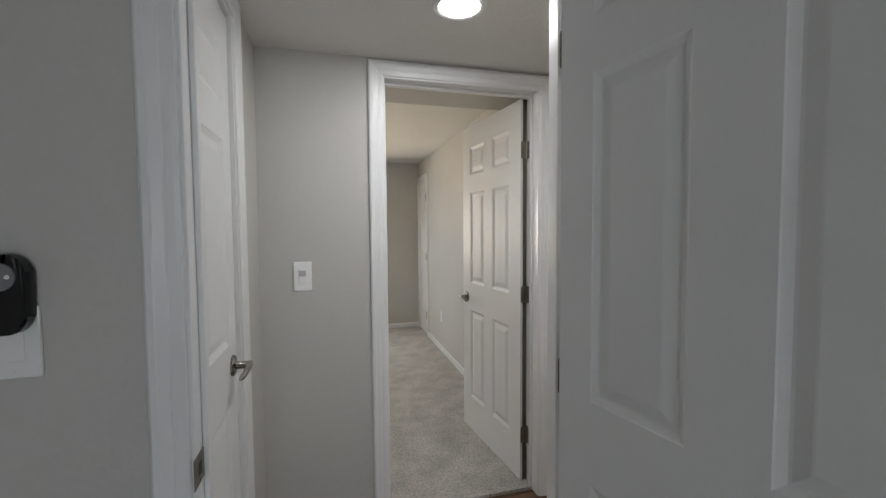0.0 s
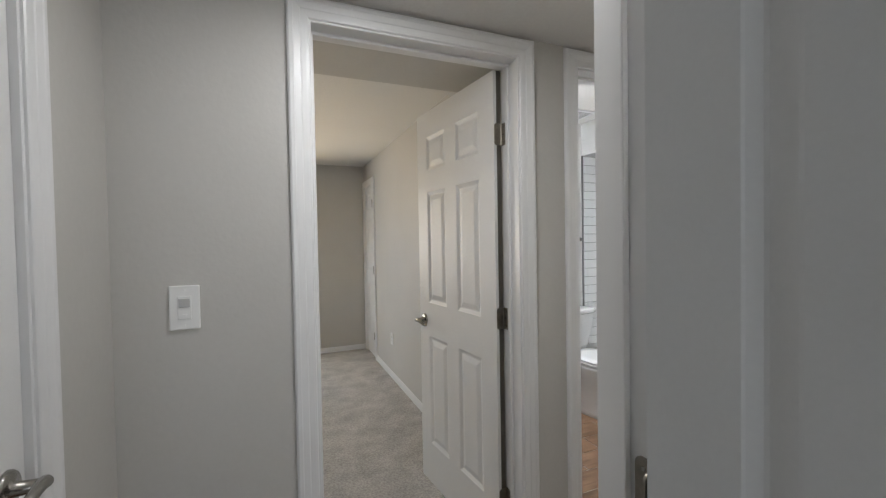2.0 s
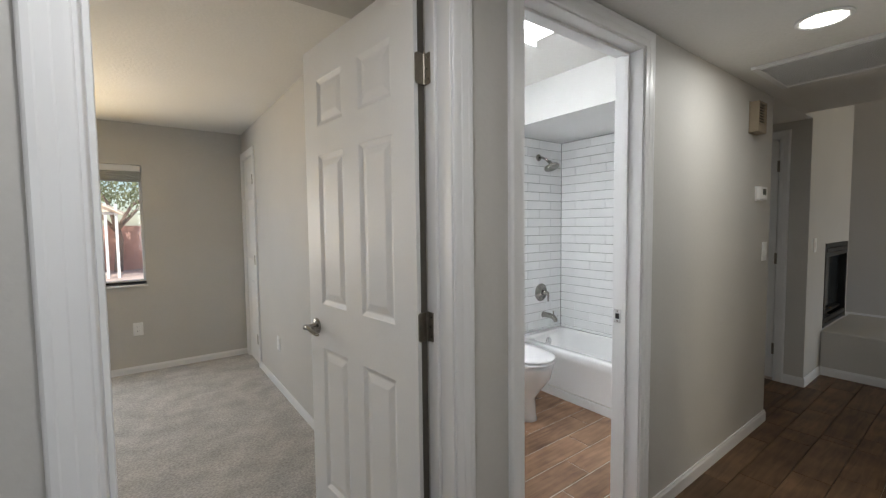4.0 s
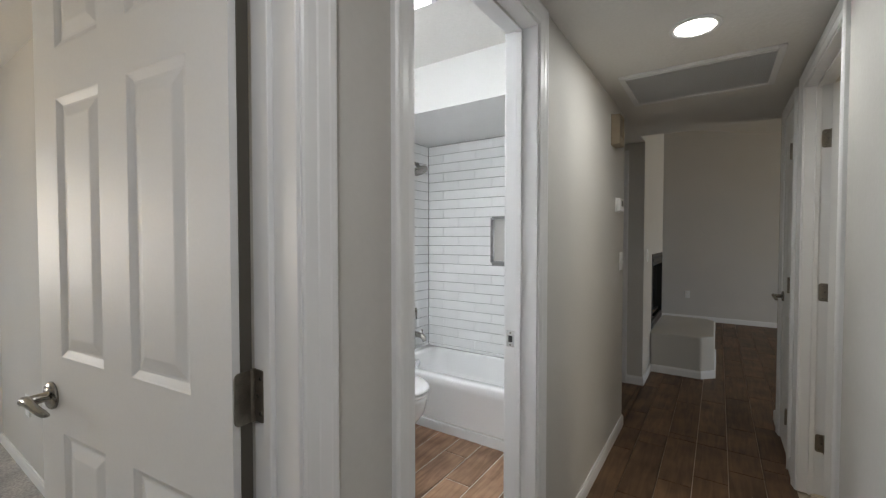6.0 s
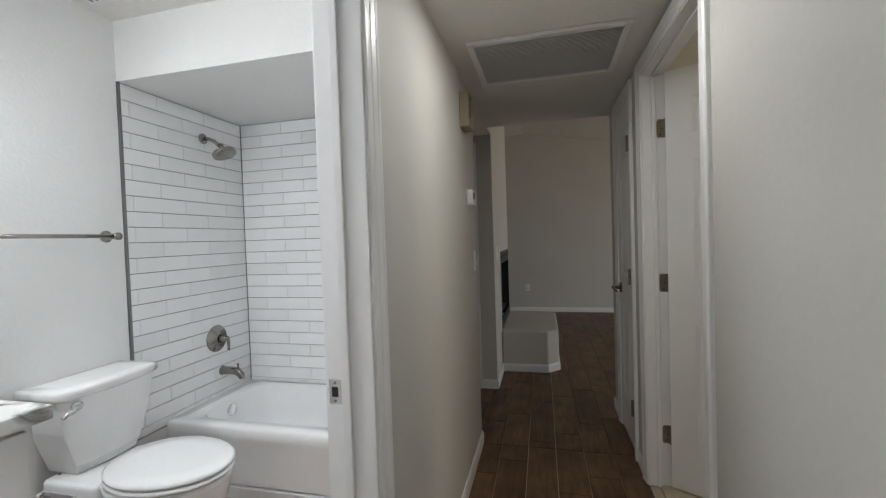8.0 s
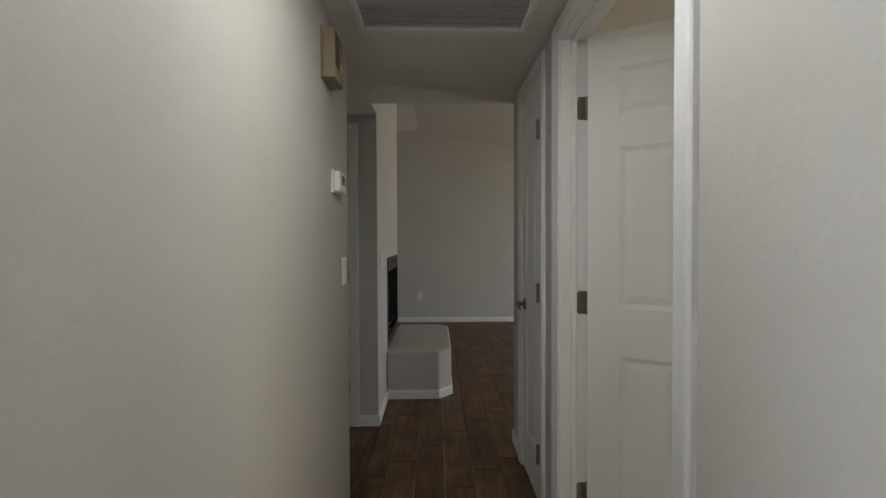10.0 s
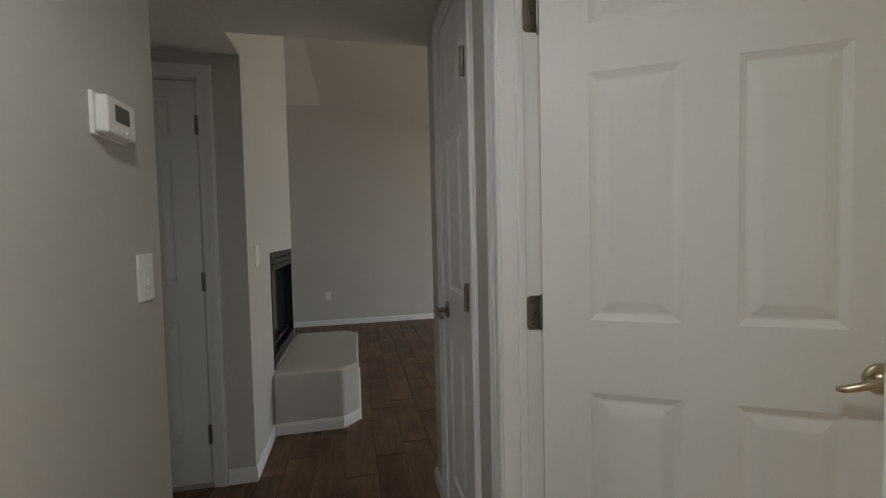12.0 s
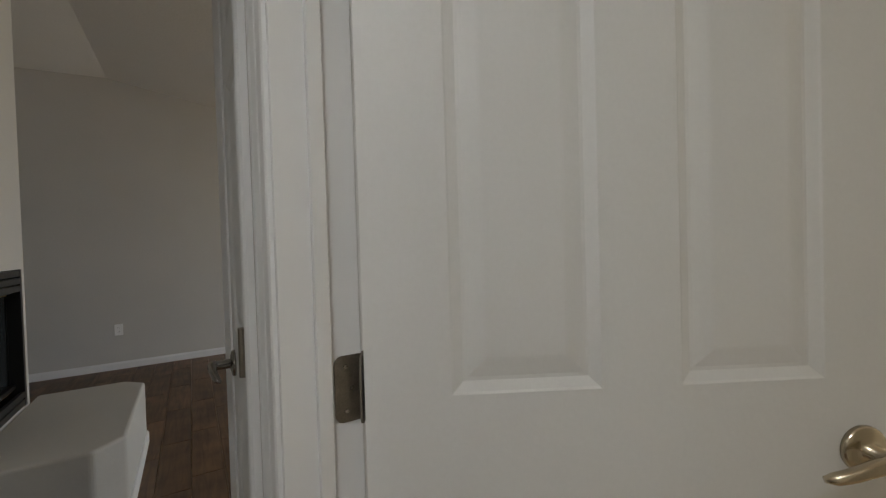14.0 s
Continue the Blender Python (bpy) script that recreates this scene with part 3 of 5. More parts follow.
def hinge(parent, z, side, t, mat=HINGE):
    """A butt hinge at the leaf's edge: knuckle on the axis at the origin, one leaf plate on the door's edge, the other standing out as the jamb's."""
    h = part("hinge", tube(bmesh.new(), [(0, 0, z - 0.045), (0, 0, z + 0.045)], 0.006, 10), mat, parent, "satin nickel butt hinge")
    reach, r, edge = t * 1.0, 0.010, [(-0.007, z + 0.0445), (-0.007, z - 0.0445)]
    for cz, a0 in ((z - 0.0445 + r, -90), (z + 0.0445 - r, 0)):
        for k in range(6):
            a = radians(a0 + 18 * k)
            edge.append((reach - r + r * math.cos(a), cz + r * math.sin(a)))
    bm = bmesh.new()
    a = [bm.verts.new((-0.0022, side * y, zz)) for y, zz in edge]
    b = [bm.verts.new((0.0008, side * y, zz)) for y, zz in edge]
    bm.faces.new(a), bm.faces.new(b[::-1])
    for k in range(len(edge)):
        bm.faces.new((a[k], a[(k + 1) % len(edge)], b[(k + 1) % len(edge)], b[k]))
    part("plate", bm, mat, h)
    return h


def lever_handle(parent, x, y, z, out, along, mat=NICKEL, drop=0.008):
    """A lever on a round rose. out: +1 or -1, the way it stands off along y; along: +1 or -1, the way the lever points along x."""
    rose = part("handle", lathe(bmesh.new(), [(0.033, 0), (0.033, out * 0.004), (0.030, out * 0.008), (0.021, out * 0.010), (0.012, out * 0.012), (0.011, out * 0.045), (0.010, out * 0.05)], (x, y, z), "y", 28), mat, parent, "brushed nickel lever handle", True)
    pts, rad = [], []
    for i in range(11):
        f = i / 10
        pts.append((x + along * (0.104 * f - 0.008), y + out * (0.048 + 0.008 * math.sin(f * 2.6) - 0.012 * f * f), z + 0.007 * math.sin(f * math.pi * 1.5) - drop * f * f))
        rad.append(0.0115 - 0.004 * f if i < 10 else 0.004)
    part("lever", tube(bmesh.new(), pts, rad, 12), mat, rose, "", True)
    return rose


def door(name, x, y, angle, w, h, cols, side, label, rows=ROWS6, knob_z=0.90, z0=0.02, hinges=(0.25, 1.01, 1.77), face=1, both=True, mat_h=NICKEL):
    """A leaf hung at (x, y), its free edge towards angle. side: +1 puts its thickness to the left of that way, -1 to the right."""
    t = 0.035
    bm = leaf_mesh(w, h, cols, rows, t)
    bmesh.ops.translate(bm, verts=bm.verts, vec=(0.004, 0.0 if side > 0 else -t, 0))
    ob = tagged(mesh_ob(name, bm, DOOR), label, "door", kind="structure")
    ob.matrix_world = pose(x, y, z0, 0, 0, angle)
    for z in hinges:
        hinge(ob, z, side, t)
    kx = w - 0.058
    lever_handle(ob, kx, (t + 0.0005) * side, knob_z, side, -1, mat_h)
    if both:
        lever_handle(ob, kx, -0.0005 * side, knob_z, -side, -1, mat_h)
    lo, hi = sorted((side * 0.006, side * 0.029))
    part("latch_plate", boxed(w + 0.0035, w + 0.0055, lo, hi, knob_z - 0.028, knob_z + 0.028), NICKEL, ob)
    return ob


door("door_bedroom", 0.859, 1.915, 96.2, 0.735, 2.03, six_panel(0.735), 1, "white six-panel bedroom door standing open")
door("door_room_a", 0.417, 0.800, -79.0, 0.795, 2.03, ((0.096, 0.306), (0.434, 0.692)), -1, "white six-panel door swung wide open", rows=((0.225, 0.80), (0.985, 1.685), (1.80, 1.92)))
door("door_room_c", 3.207, 0.796, 241.0, 0.742, 2.03, six_panel(0.742), -1, "white six-panel door partly open", mat_h=BRASSY)
door("door_linen", CLOS[0] + 0.017, SF + 0.004, 0.0, CLOS[1] - CLOS[0] - 0.04, 2.03, ((0.085, CLOS[1] - CLOS[0] - 0.125),), -1, "narrow white three-panel closet door, shut", both=False)
# lever on the hall side of the linen door
lv = [o for o in bpy.data.objects if o.name.startswith("door_linen")][0]
for o in list(lv.children):
    if o.name.startswith("handle"):
        for q in list(o.children):
            bpy.data.objects.remove(q)
        bpy.data.objects.remove(o)
lever_handle(lv, CLOS[1] - CLOS[0] - 0.095, 0.0005, 0.91, 1, -1)
door("door_west_closet", WX - 0.012, 0.972, 90.0, 0.420, 2.03, ((0.088, 0.326),), 1, "narrow white three-panel closet door, shut", rows=((0.225, 0.82), (1.01, 1.63), (1.74, 1.90)), both=False)
wc = [o for o in bpy.data.objects if o.name.startswith("door_west_closet")][0]
for o in list(wc.children):
    if o.name.startswith("handle"):
        for q in list(o.children):
            bpy.data.objects.remove(q)
        bpy.data.objects.remove(o)
lever_handle(wc, 0.366, -0.0005, 0.935, -1, -1, NICKEL, 0.008)
door("door_recess_closet", RECX + 0.004, 2.003, 90.0, 0.60, 1.98, six_panel(0.60), -1, "white six-panel closet door, shut", both=False)
# White leaf fills the doorway in place of the light from beyond it.
door("door_bedroom_side", BEDX + 0.004, BED2[0] + 0.018, 90.0, 0.42, 1.99, ((0.085, 0.335),), -1, "narrow white leaf standing in for the side doorway's bright slit", both=False)
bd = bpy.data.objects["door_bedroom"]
# Dark strip puts the hinge gap's shade into colour on the leaf's edge.
part("hinge_edge", boxed(0.0012, 0.0036, 0.0, 0.021, 0.001, 2.029), GAPSHADE, bd, "dark strip painted as shade in the hinge gap")
for nm in ("door_linen", "door_recess_closet", "door_bedroom_side"):
    for z in (0.25, 1.01, 1.77):
        part("hinge_knuckle", tube(bmesh.new(), [(0.0, 0.011, z - 0.045), (0.0, 0.011, z + 0.045)], 0.0085, 12), HINGE, bpy.data.objects[nm], "dark nickel hinge knuckle")
# hinge leaves left on the jambs
def jamb_leaf(parent, x0, x1, y0, y1, z, far=1):
    """A hinge leaf on a jamb face: rounded at the corners away from the knuckle, three screws."""
    bm = bmesh.new()
    r, h = 0.011, 0.0445
    lo, hi = (y0, y1)
    edge = []
    for cz, a0 in ((z + h - r, 90), (z - h + r, 180)):
        for k in range(6):
            a = radians(a0 + 18 * k)
            edge.append((lo + r + r * math.cos(a), cz + r * math.sin(a)))
    edge += [(hi, z - h), (hi, z + h)]
    if far < 0:
        edge = [(lo + hi - y, zz) for y, zz in edge]
    a = [bm.verts.new((x0, y, zz)) for y, zz in edge]
    b = [bm.verts.new((x1, y, zz)) for y, zz in edge]
    bm.faces.new(a), bm.faces.new(b[::-1])
    for k in range(len(edge)):
        bm.faces.new((a[k], a[(k + 1) % len(edge)], b[(k + 1) % len(edge)], b[k]))
    hl = part("hinge_leaf", bm, HINGE, parent, "satin nickel hinge leaf on the jamb")
    for dy, dz in ((0.4, 0.030), (0.62, 0.0), (0.4, -0.030)):
        yy = lo + (hi - lo) * (dy if far > 0 else 1 - dy)
        part("screw", lathe(bmesh.new(), [(0.0034, 0), (0.003, -0.0008), (0.0, -0.001)], (x0, yy, z + dz), "x", 10), NICKEL, hl)
    return hl


for z in (0.27, 1.03, 1.79):
    jamb_leaf(frame_bed, BED[1] - 0.0185, BED[1] - 0.0155, NB - 0.032, NB + 0.002, z)
    jamb_leaf(frame_a, ROOMA[1] - 0.0185, ROOMA[1] - 0.0155, SB - 0.002, SB + 0.032, z, -1)
    jamb_leaf(frame_c, ROOMC[1] - 0.0185, ROOMC[1] - 0.0155, SB - 0.002, SB + 0.036, z, -1)


# ---- switches, outlets and small fixtures ----
def wall_plate(name, m, w, h, kind, label):
    """A plate in its own frame: x along the wall, y out of it, z up."""
    root = tagged(empty(name, m), label, "wall plate")
    part("plate", boxed(-w / 2, w / 2, 0, 0.0075, -h / 2, h / 2, bev=0.003), PLASTIC, root)
    if kind == "rocker":
        part("rocker", boxed(-0.017, 0.017, 0.006, 0.0115, -0.033, 0.033, bev=0.002), PLASTIC, root)
    elif kind == "toggle":
        part("slider", boxed(-0.017, 0.017, 0.006, 0.0095, -0.033, 0.033, bev=0.001), PLASTIC, root)
        part("paddle", boxed(-0.008, 0.008, 0.008, 0.016, -0.020, 0.006, bev=0.002), PLASTIC, root)
    elif kind == "sensor":
        part("rocker", boxed(-0.017, 0.017, 0.006, 0.0100, -0.033, 0.033, bev=0.0015), PLASTIC, root)
        part("sensor_window", boxed(-0.014, 0.014, 0.0095, 0.0125, 0.002, 0.026, bev=0.001), SENSOR, root, "pale grey sensor lens")
        part("button", boxed(-0.005, 0.005, 0.0095, 0.0118, -0.026, -0.018), PLASTIC, root)
    else:
        for z in (-0.02, 0.02):
            r = part("receptacle", boxed(-0.017, 0.017, 0.006, 0.0095, z - 0.014, z + 0.014, bev=0.002), PLASTIC, root)
            for x in (-0.006, 0.006):
                part("slot", boxed(x - 0.001, x + 0.001, 0.0094, 0.0099, z - 0.003, z + 0.006), SLOT, r)
    for z in (-h / 2 + 0.012, h / 2 - 0.012):
        part("screw", lathe(bmesh.new(), [(0.003, 0.007), (0.0025, 0.0085)], (0, 0, z), "y", 8), PLASTIC, root)
    return root


wall_plate("light_switch", pose(-0.2585, NF, 1.180, 0, 0, 180), 0.076, 0.126, "sensor", "white motion sensor light switch on the hall wall")
wall_plate("light_switch", pose(3.392, NF, 1.147, 0, 0, 180), 0.075, 0.120, "toggle", "white dimmer switch on the hall wall")
wall_plate("light_switch", pose(4.60, NF, 1.14, 0, 0, 180), 0.07, 0.115, "rocker", "white rocker switch on the chimney wall")
wall_plate("light_switch", pose(-0.661, SB, 1.190, 0, 0, 180), 0.078, 0.124, "rocker", "white rocker switch under a black remote")
wall_plate("outlet", pose(FARX, 1.661, 0.408, 0, 0, 90), 0.07, 0.115, "outlet", "white outlet on the far living room wall")
wall_plate("outlet", pose(0.105, BEDY, 0.418, 0, 0, 180), 0.075, 0.118, "outlet", "white outlet on the bedroom wall")
wall_plate("outlet", pose(BEDX, 4.33, 0.40, 0, 0, 90), 0.07, 0.115, "outlet", "white outlet low on the bedroom side wall")

root = tagged(empty("remote_control", pose(-0.661, SB - 0.007, 1.276, 0, 0, 180)), "black fan remote in a black wall holder", "remote")
corners = [(cx + 0.030 * math.cos(radians(a0 + 11.25 * k)), cz + 0.030 * math.sin(radians(a0 + 11.25 * k))) for cx, cz, a0 in ((0.006, 0.038, 0), (-0.006, 0.038, 90), (-0.006, -0.038, 180), (0.006, -0.038, 270)) for k in range(9)]
bm = prism(bmesh.new(), corners, -0.024, 0.0, bev=0.006)
bmesh.ops.rotate(bm, verts=bm.verts, matrix=Euler((math.pi / 2, 0, 0)).to_matrix())
part("holder", bm, BLACKP, root, "", True)
part("keypad", lathe(bmesh.new(), [(0.024, 0.023), (0.023, 0.0265), (0.0, 0.027)], (0.0, 0, 0.03), "y", 24), GREYP, root, "grey round keypad")
for a in range(4):
    part("button", lathe(bmesh.new(), [(0.004, 0.0265), (0.003, 0.0285)], (0.013 * math.cos(a * math.pi / 2), 0, 0.03 + 0.013 * math.sin(a * math.pi / 2)), "y", 10), PLASTIC, root)

root = tagged(empty("thermostat", pose(3.264, NF, 1.510, 0, 0, 180)), "white wall thermostat with a small grey display", "thermostat")
part("backplate", boxed(-0.062, 0.062, 0, 0.008, -0.045, 0.045, bev=0.002), PLASTIC, root)
part("body", boxed(-0.056, 0.056, 0.008, 0.032, -0.040, 0.040, bev=0.005, seg=3), PLASTIC, root)
part("display", boxed(-0.028, 0.028, 0.0315, 0.033, -0.010, 0.026), LCD, root, "grey display")
for x in (-0.02, 0.0, 0.02):
    part("button", boxed(x - 0.006, x + 0.006, 0.0315, 0.0345, -0.030, -0.022, bev=0.001), PLASTIC, root)

root = tagged(empty("door_chime", pose(3.136, NF, 1.948, 0, 0, 180)), "tan plastic door chime box with a dark front grille", "door chime")
part("back", boxed(-0.069, 0.069, 0, 0.006, -0.092, 0.092, bev=0.002), TANP, root)
for dims in ((-0.066, -0.054, -0.088, 0.088), (0.054, 0.066, -0.088, 0.088), (-0.054, 0.054, -0.088, -0.040), (-0.054, 0.054, 0.076, 0.088)):
    part("cover", boxed(dims[0], dims[1], 0.006, 0.050, dims[2], dims[3], bev=0.002, seg=1), TANP, root)
part("grille_cloth", boxed(-0.054, 0.054, 0.030, 0.034, -0.040, 0.076), SLOT, root, "dark recessed grille")
for i in range(7):
    part("slat", boxed(-0.054, 0.054, 0.034, 0.043, -0.033 + i * 0.016, -0.029 + i * 0.016), TANP, root)


def can_light(x, y, z):
    root = tagged(empty("recessed_light", pose(x, y, z)), "round white recessed ceiling light, lit", "ceiling light", group="hall ceiling lights")
    bm = bmesh.new()
    lathe(bm, [(0.072, -0.001), (0.090, -0.001), (0.092, -0.006), (0.086, -0.010), (0.072, -0.008), (0.072, -0.001)], n=40, cap=False)
    part("trim_ring", bm, TRIM, root, "", True)
    part("lens", lathe(bmesh.new(), [(0.071, -0.002), (0.071, -0.006), (0.04, -0.0075), (0.0, -0.008)], n=40), LAMP, root, "glowing white lens")
    return root


can_light(0.30, 1.30, HC)
can_light(2.386, 1.347, HC)

# return air grille
gx0, gx1, gy0, gy1 = 2.766, 3.292, 1.022, 1.704
root = tagged(empty("return_air_grille"), "white steel return air grille in the hallway ceiling", "ceiling vent")
gz = HC - 0.016
for a, b, c, d in ((gx0, gx1, gy0, gy0 + 0.03), (gx0, gx1, gy1 - 0.03, gy1), (gx0, gx0 + 0.03, gy0 + 0.03, gy1 - 0.03), (gx1 - 0.03, gx1, gy0 + 0.03, gy1 - 0.03)):
    part("frame", boxed(a, b, c, d, gz, HC, bev=0.003, seg=1), TRIM, root)
part("backing", boxed(gx0 + 0.03, gx1 - 0.03, gy0 + 0.03, gy1 - 0.03, HC - 0.003, HC - 0.001), GALV, root)
slat = None
k = 0
x = gx0 + 0.036
while x < gx1 - 0.045:
    if slat is None:
        bm = boxed(-0.0066, 0.0066, gy0 + 0.03, gy1 - 0.03, -0.0006, 0.0006)
        slat = mesh_ob("slat", bm, TRIM, root)
        slat.matrix_basis = pose(x + 0.006, 0, gz + 0.007, 0, -38, 0)
    else:
        o = new("slat", slat.data)
        o.parent = root
        o.matrix_basis = pose(x + 0.006, 0, gz + 0.007, 0, -38, 0)
    x += 0.0125

# ---- fireplace and hearth ----
HX0, HX1, HY = 4.90, 5.99, 1.275
ch = 0.105
outline = [(HX0, NF - 0.001), (HX0, HY + ch), (HX0 + ch, HY), (HX1 - ch, HY), (HX1, HY + ch), (HX1, NF - 0.001)]
bm = prism(bmesh.new(), outline, 0, 0.385, bev=0.014)
tagged(mesh_ob("hearth", bm, WALL), "greige plastered raised hearth with clipped corners", "hearth", kind="structure")
baseboard("baseboard_hearth", [(HX1, NF - 0.001), (HX1, HY + ch), (HX1 - ch, HY), (HX0 + ch, HY), (HX0, HY + ch), (HX0, NF - 0.001)], h=0.072)

root = tagged(empty("fireplace"), "black steel fireplace insert with glass doors", "fireplace")
fy = NF - 0.006
d = 0.42
for nm, dims in (("side_panel", (FPX0, FPX0 + 0.03, fy, NF + d, FPZ0, FPZ1)), ("side_panel", (FPX1 - 0.03, FPX1, fy, NF + d, FPZ0, FPZ1)),
                 ("back_panel", (FPX0, FPX1, NF + d, NF + d + 0.02, FPZ0, FPZ1)), ("floor_panel", (FPX0 + 0.03, FPX1 - 0.03, NF + 0.03, NF + d, FPZ0 + 0.10, FPZ0 + 0.12)),
                 ("roof_panel", (FPX0 + 0.03, FPX1 - 0.03, NF + 0.03, NF + d, FPZ1 - 0.13, FPZ1 - 0.12))):
    part(nm, boxed(*dims), BLACKM if nm != "back_panel" else BRICKIN, root)
for i, z in enumerate((FPZ1 - 0.035, FPZ1 - 0.075, FPZ1 - 0.115)):
    part("louvre", boxed(FPX0 + 0.03, FPX1 - 0.03, fy - 0.004 * (i % 2), fy + 0.02, z - 0.004, z + 0.031, bev=0.003), BLACKM, root)
for z in (FPZ0 + 0.004, FPZ0 + 0.045):
    part("louvre", boxed(FPX0 + 0.03, FPX1 - 0.03, fy, fy + 0.02, z, z + 0.034, bev=0.003), BLACKM, root)
z0, z1 = FPZ0 + 0.095, FPZ1 - 0.125
mid = (FPX0 + FPX1) / 2
for a, b in ((FPX0 + 0.032, FPX1 - 0.032),):
    fy = NF + 0.05
    dr = part("glass_door", boxed(a + 0.004, b - 0.004, fy + 0.008, fy + 0.012, z0 + 0.014, z1 - 0.014), FGLASS, root, "smoked glass fire door")
    part("frame", boxed(a, a + 0.004, fy, fy + 0.018, z0, z1), BLACKM, dr)
    part("frame", boxed(b - 0.004, b, fy, fy + 0.018, z0, z1), BLACKM, dr)
    part("frame", boxed(a + 0.004, b - 0.004, fy, fy + 0.018, z0, z0 + 0.014), BLACKM, dr)
    part("frame", boxed(a + 0.004, b - 0.004, fy - 0.003, fy + 0.018, z1 - 0.014, z1), BRASS, dr, "brass top rail")
part("pull", tube(bmesh.new(), [(mid - 0.02, fy - 0.02, z0 + 0.03), (mid + 0.02, fy - 0.02, z0 + 0.03)], 0.006), BRASS, root, "brass pull")
part("track", boxed(FPX0 + 0.03, FPX1 - 0.03, fy - 0.004, fy + 0.004, z0 - 0.012, z0 - 0.004), BRASS, root, "thin brass track")
for i, (a, b, zz) in enumerate((((5.15, 2.0), (5.62, 2.04), 0.57), ((5.2, 2.1), (5.66, 2.08), 0.59), ((5.22, 1.98), (5.5, 2.12), 0.655))):
    bm = bmesh.new()
    tube(bm, [(a[0] + (b[0] - a[0]) * f / 6, a[1] + (b[1] - a[1]) * f / 6, zz + 0.008 * math.sin(f * 2.1 + i)) for f in range(7)], [0.035 + 0.006 * math.sin(f * 1.7 + i) for f in range(7)], 10)
    part("log", bm, LOG, root, "charred log")
part("grate", boxed(5.15, 5.65, 1.95, 2.15, 0.515, 0.53), BLACKM, root)

# ---- bathroom ----
tx0, tx1, ty0, ty1, tz = 2.700, BATHX - 0.01, NB + 0.008, BATHY - 0.01, 0.372
root = tagged(empty("bathtub"), "white enamelled alcove bathtub", "bathtub")
bm = bmesh.new()
def rr(x0, x1, y0, y1, r, z, n=6):
    out = []
    for cx, cy, a0 in ((x1 - r, y1 - r, 0), (x0 + r, y1 - r, 90), (x0 + r, y0 + r, 180), (x1 - r, y0 + r, 270)):
        for i in range(n + 1):
            a = radians(a0 + 90 * i / n)
            out.append(bm.verts.new((cx + r * math.cos(a), cy + r * math.sin(a), z)))
    return out
loops = [rr(tx0 + 0.016, tx1, ty0, ty1, 0.004, 0.072), rr(tx0 + 0.006, tx1, ty0, ty1, 0.004, tz - 0.075), rr(tx0 + 0.001, tx1, ty0, ty1, 0.004, tz - 0.062),
         rr(tx0, tx1, ty0, ty1, 0.006, tz - 0.016), rr(tx0 + 0.004, tx1, ty0, ty1, 0.008, tz - 0.005), rr(tx0 + 0.016, tx1, ty0, ty1, 0.01, tz), rr(tx0 + 0.075, tx1 - 0.05, ty0 + 0.08, ty1 - 0.09, 0.13, tz + 0.001),
         rr(tx0 + 0.085, tx1 - 0.06, ty0 + 0.09, ty1 - 0.10, 0.13, tz - 0.012), rr(tx0 + 0.10, tx1 - 0.075, ty0 + 0.14, ty1 - 0.12, 0.13, tz - 0.16),
         rr(tx0 + 0.13, tx1 - 0.11, ty0 + 0.22, ty1 - 0.16, 0.12, tz - 0.285), rr(tx0 + 0.18, tx1 - 0.16, ty0 + 0.30, ty1 - 0.22, 0.1, tz - 0.30)]
for a, b in zip(loops, loops[1:]):
    for i in range(len(a)):
        bm.faces.new((a[i], a[(i + 1) % len(a)], b[(i + 1) % len(b)], b[i]))
bm.faces.new(loops[-1])
part("basin", bm, TUBW, root, "", True)
part("toe_strip", boxed(tx0 + 0.006, tx0 + 0.03, ty0, ty1, 0.0, 0.063, bev=0.003), TRIM, root, "white strip along the tub's foot")
part("overflow_plate", lathe(bmesh.new(), [(0.036, 0), (0.036, -0.006), (0.030, -0.011), (0.0, -0.013)], (3.04, ty1 - 0.108, 0.300), "y", 28), CHROME, root, "chrome overflow plate", True)
part("drain", lathe(bmesh.new(), [(0.03, 0.0), (0.028, 0.004), (0.0, 0.006)], (3.04, ty1 - 0.30, tz - 0.299), "z", 24), CHROME, root)

SX = 3.06
root = tagged(empty("shower_fixture"), "brushed nickel shower head on a bent arm", "shower head")
part("flange", lathe(bmesh.new(), [(0.032, 0), (0.030, -0.008), (0.018, -0.014), (0.011, -0.016)], (SX - 0.03, BATHY - 0.009, 1.925), "y", 24), NICKEL, root, "", True)
part("arm", tube(bmesh.new(), [(SX - 0.03, BATHY - 0.01, 1.925), (SX - 0.03, BATHY - 0.05, 1.922), (SX - 0.03, BATHY - 0.09, 1.905), (SX - 0.03, BATHY - 0.125, 1.875)], 0.0105), NICKEL, root, "", True)
bm = lathe(bmesh.new(), [(0.012, 0.055), (0.016, 0.03), (0.03, 0.016), (0.062, 0.004), (0.066, -0.004), (0.064, -0.016), (0.056, -0.019), (0.0, -0.019)], n=32)
hd = part("head", bm, NICKEL, root, "", True)
hd.matrix_basis = pose(SX - 0.03, BATHY - 0.155, 1.832, -24, 0, 0)
root = tagged(empty("shower_valve"), "brushed nickel shower valve with a lever", "shower valve")
part("escutcheon", lathe(bmesh.new(), [(0.080, 0), (0.080, -0.004), (0.074, -0.009), (0.034, -0.014), (0.030, -0.03)], (3.065, BATHY - 0.009, 0.722), "y", 40), NICKEL, root, "", True)
part("hub", lathe(bmesh.new(), [(0.026, -0.03), (0.017, -0.045), (0.013, -0.085), (0, -0.088)], (3.065, BATHY - 0.009, 0.722), "y", 28), NICKEL, root, "", True)
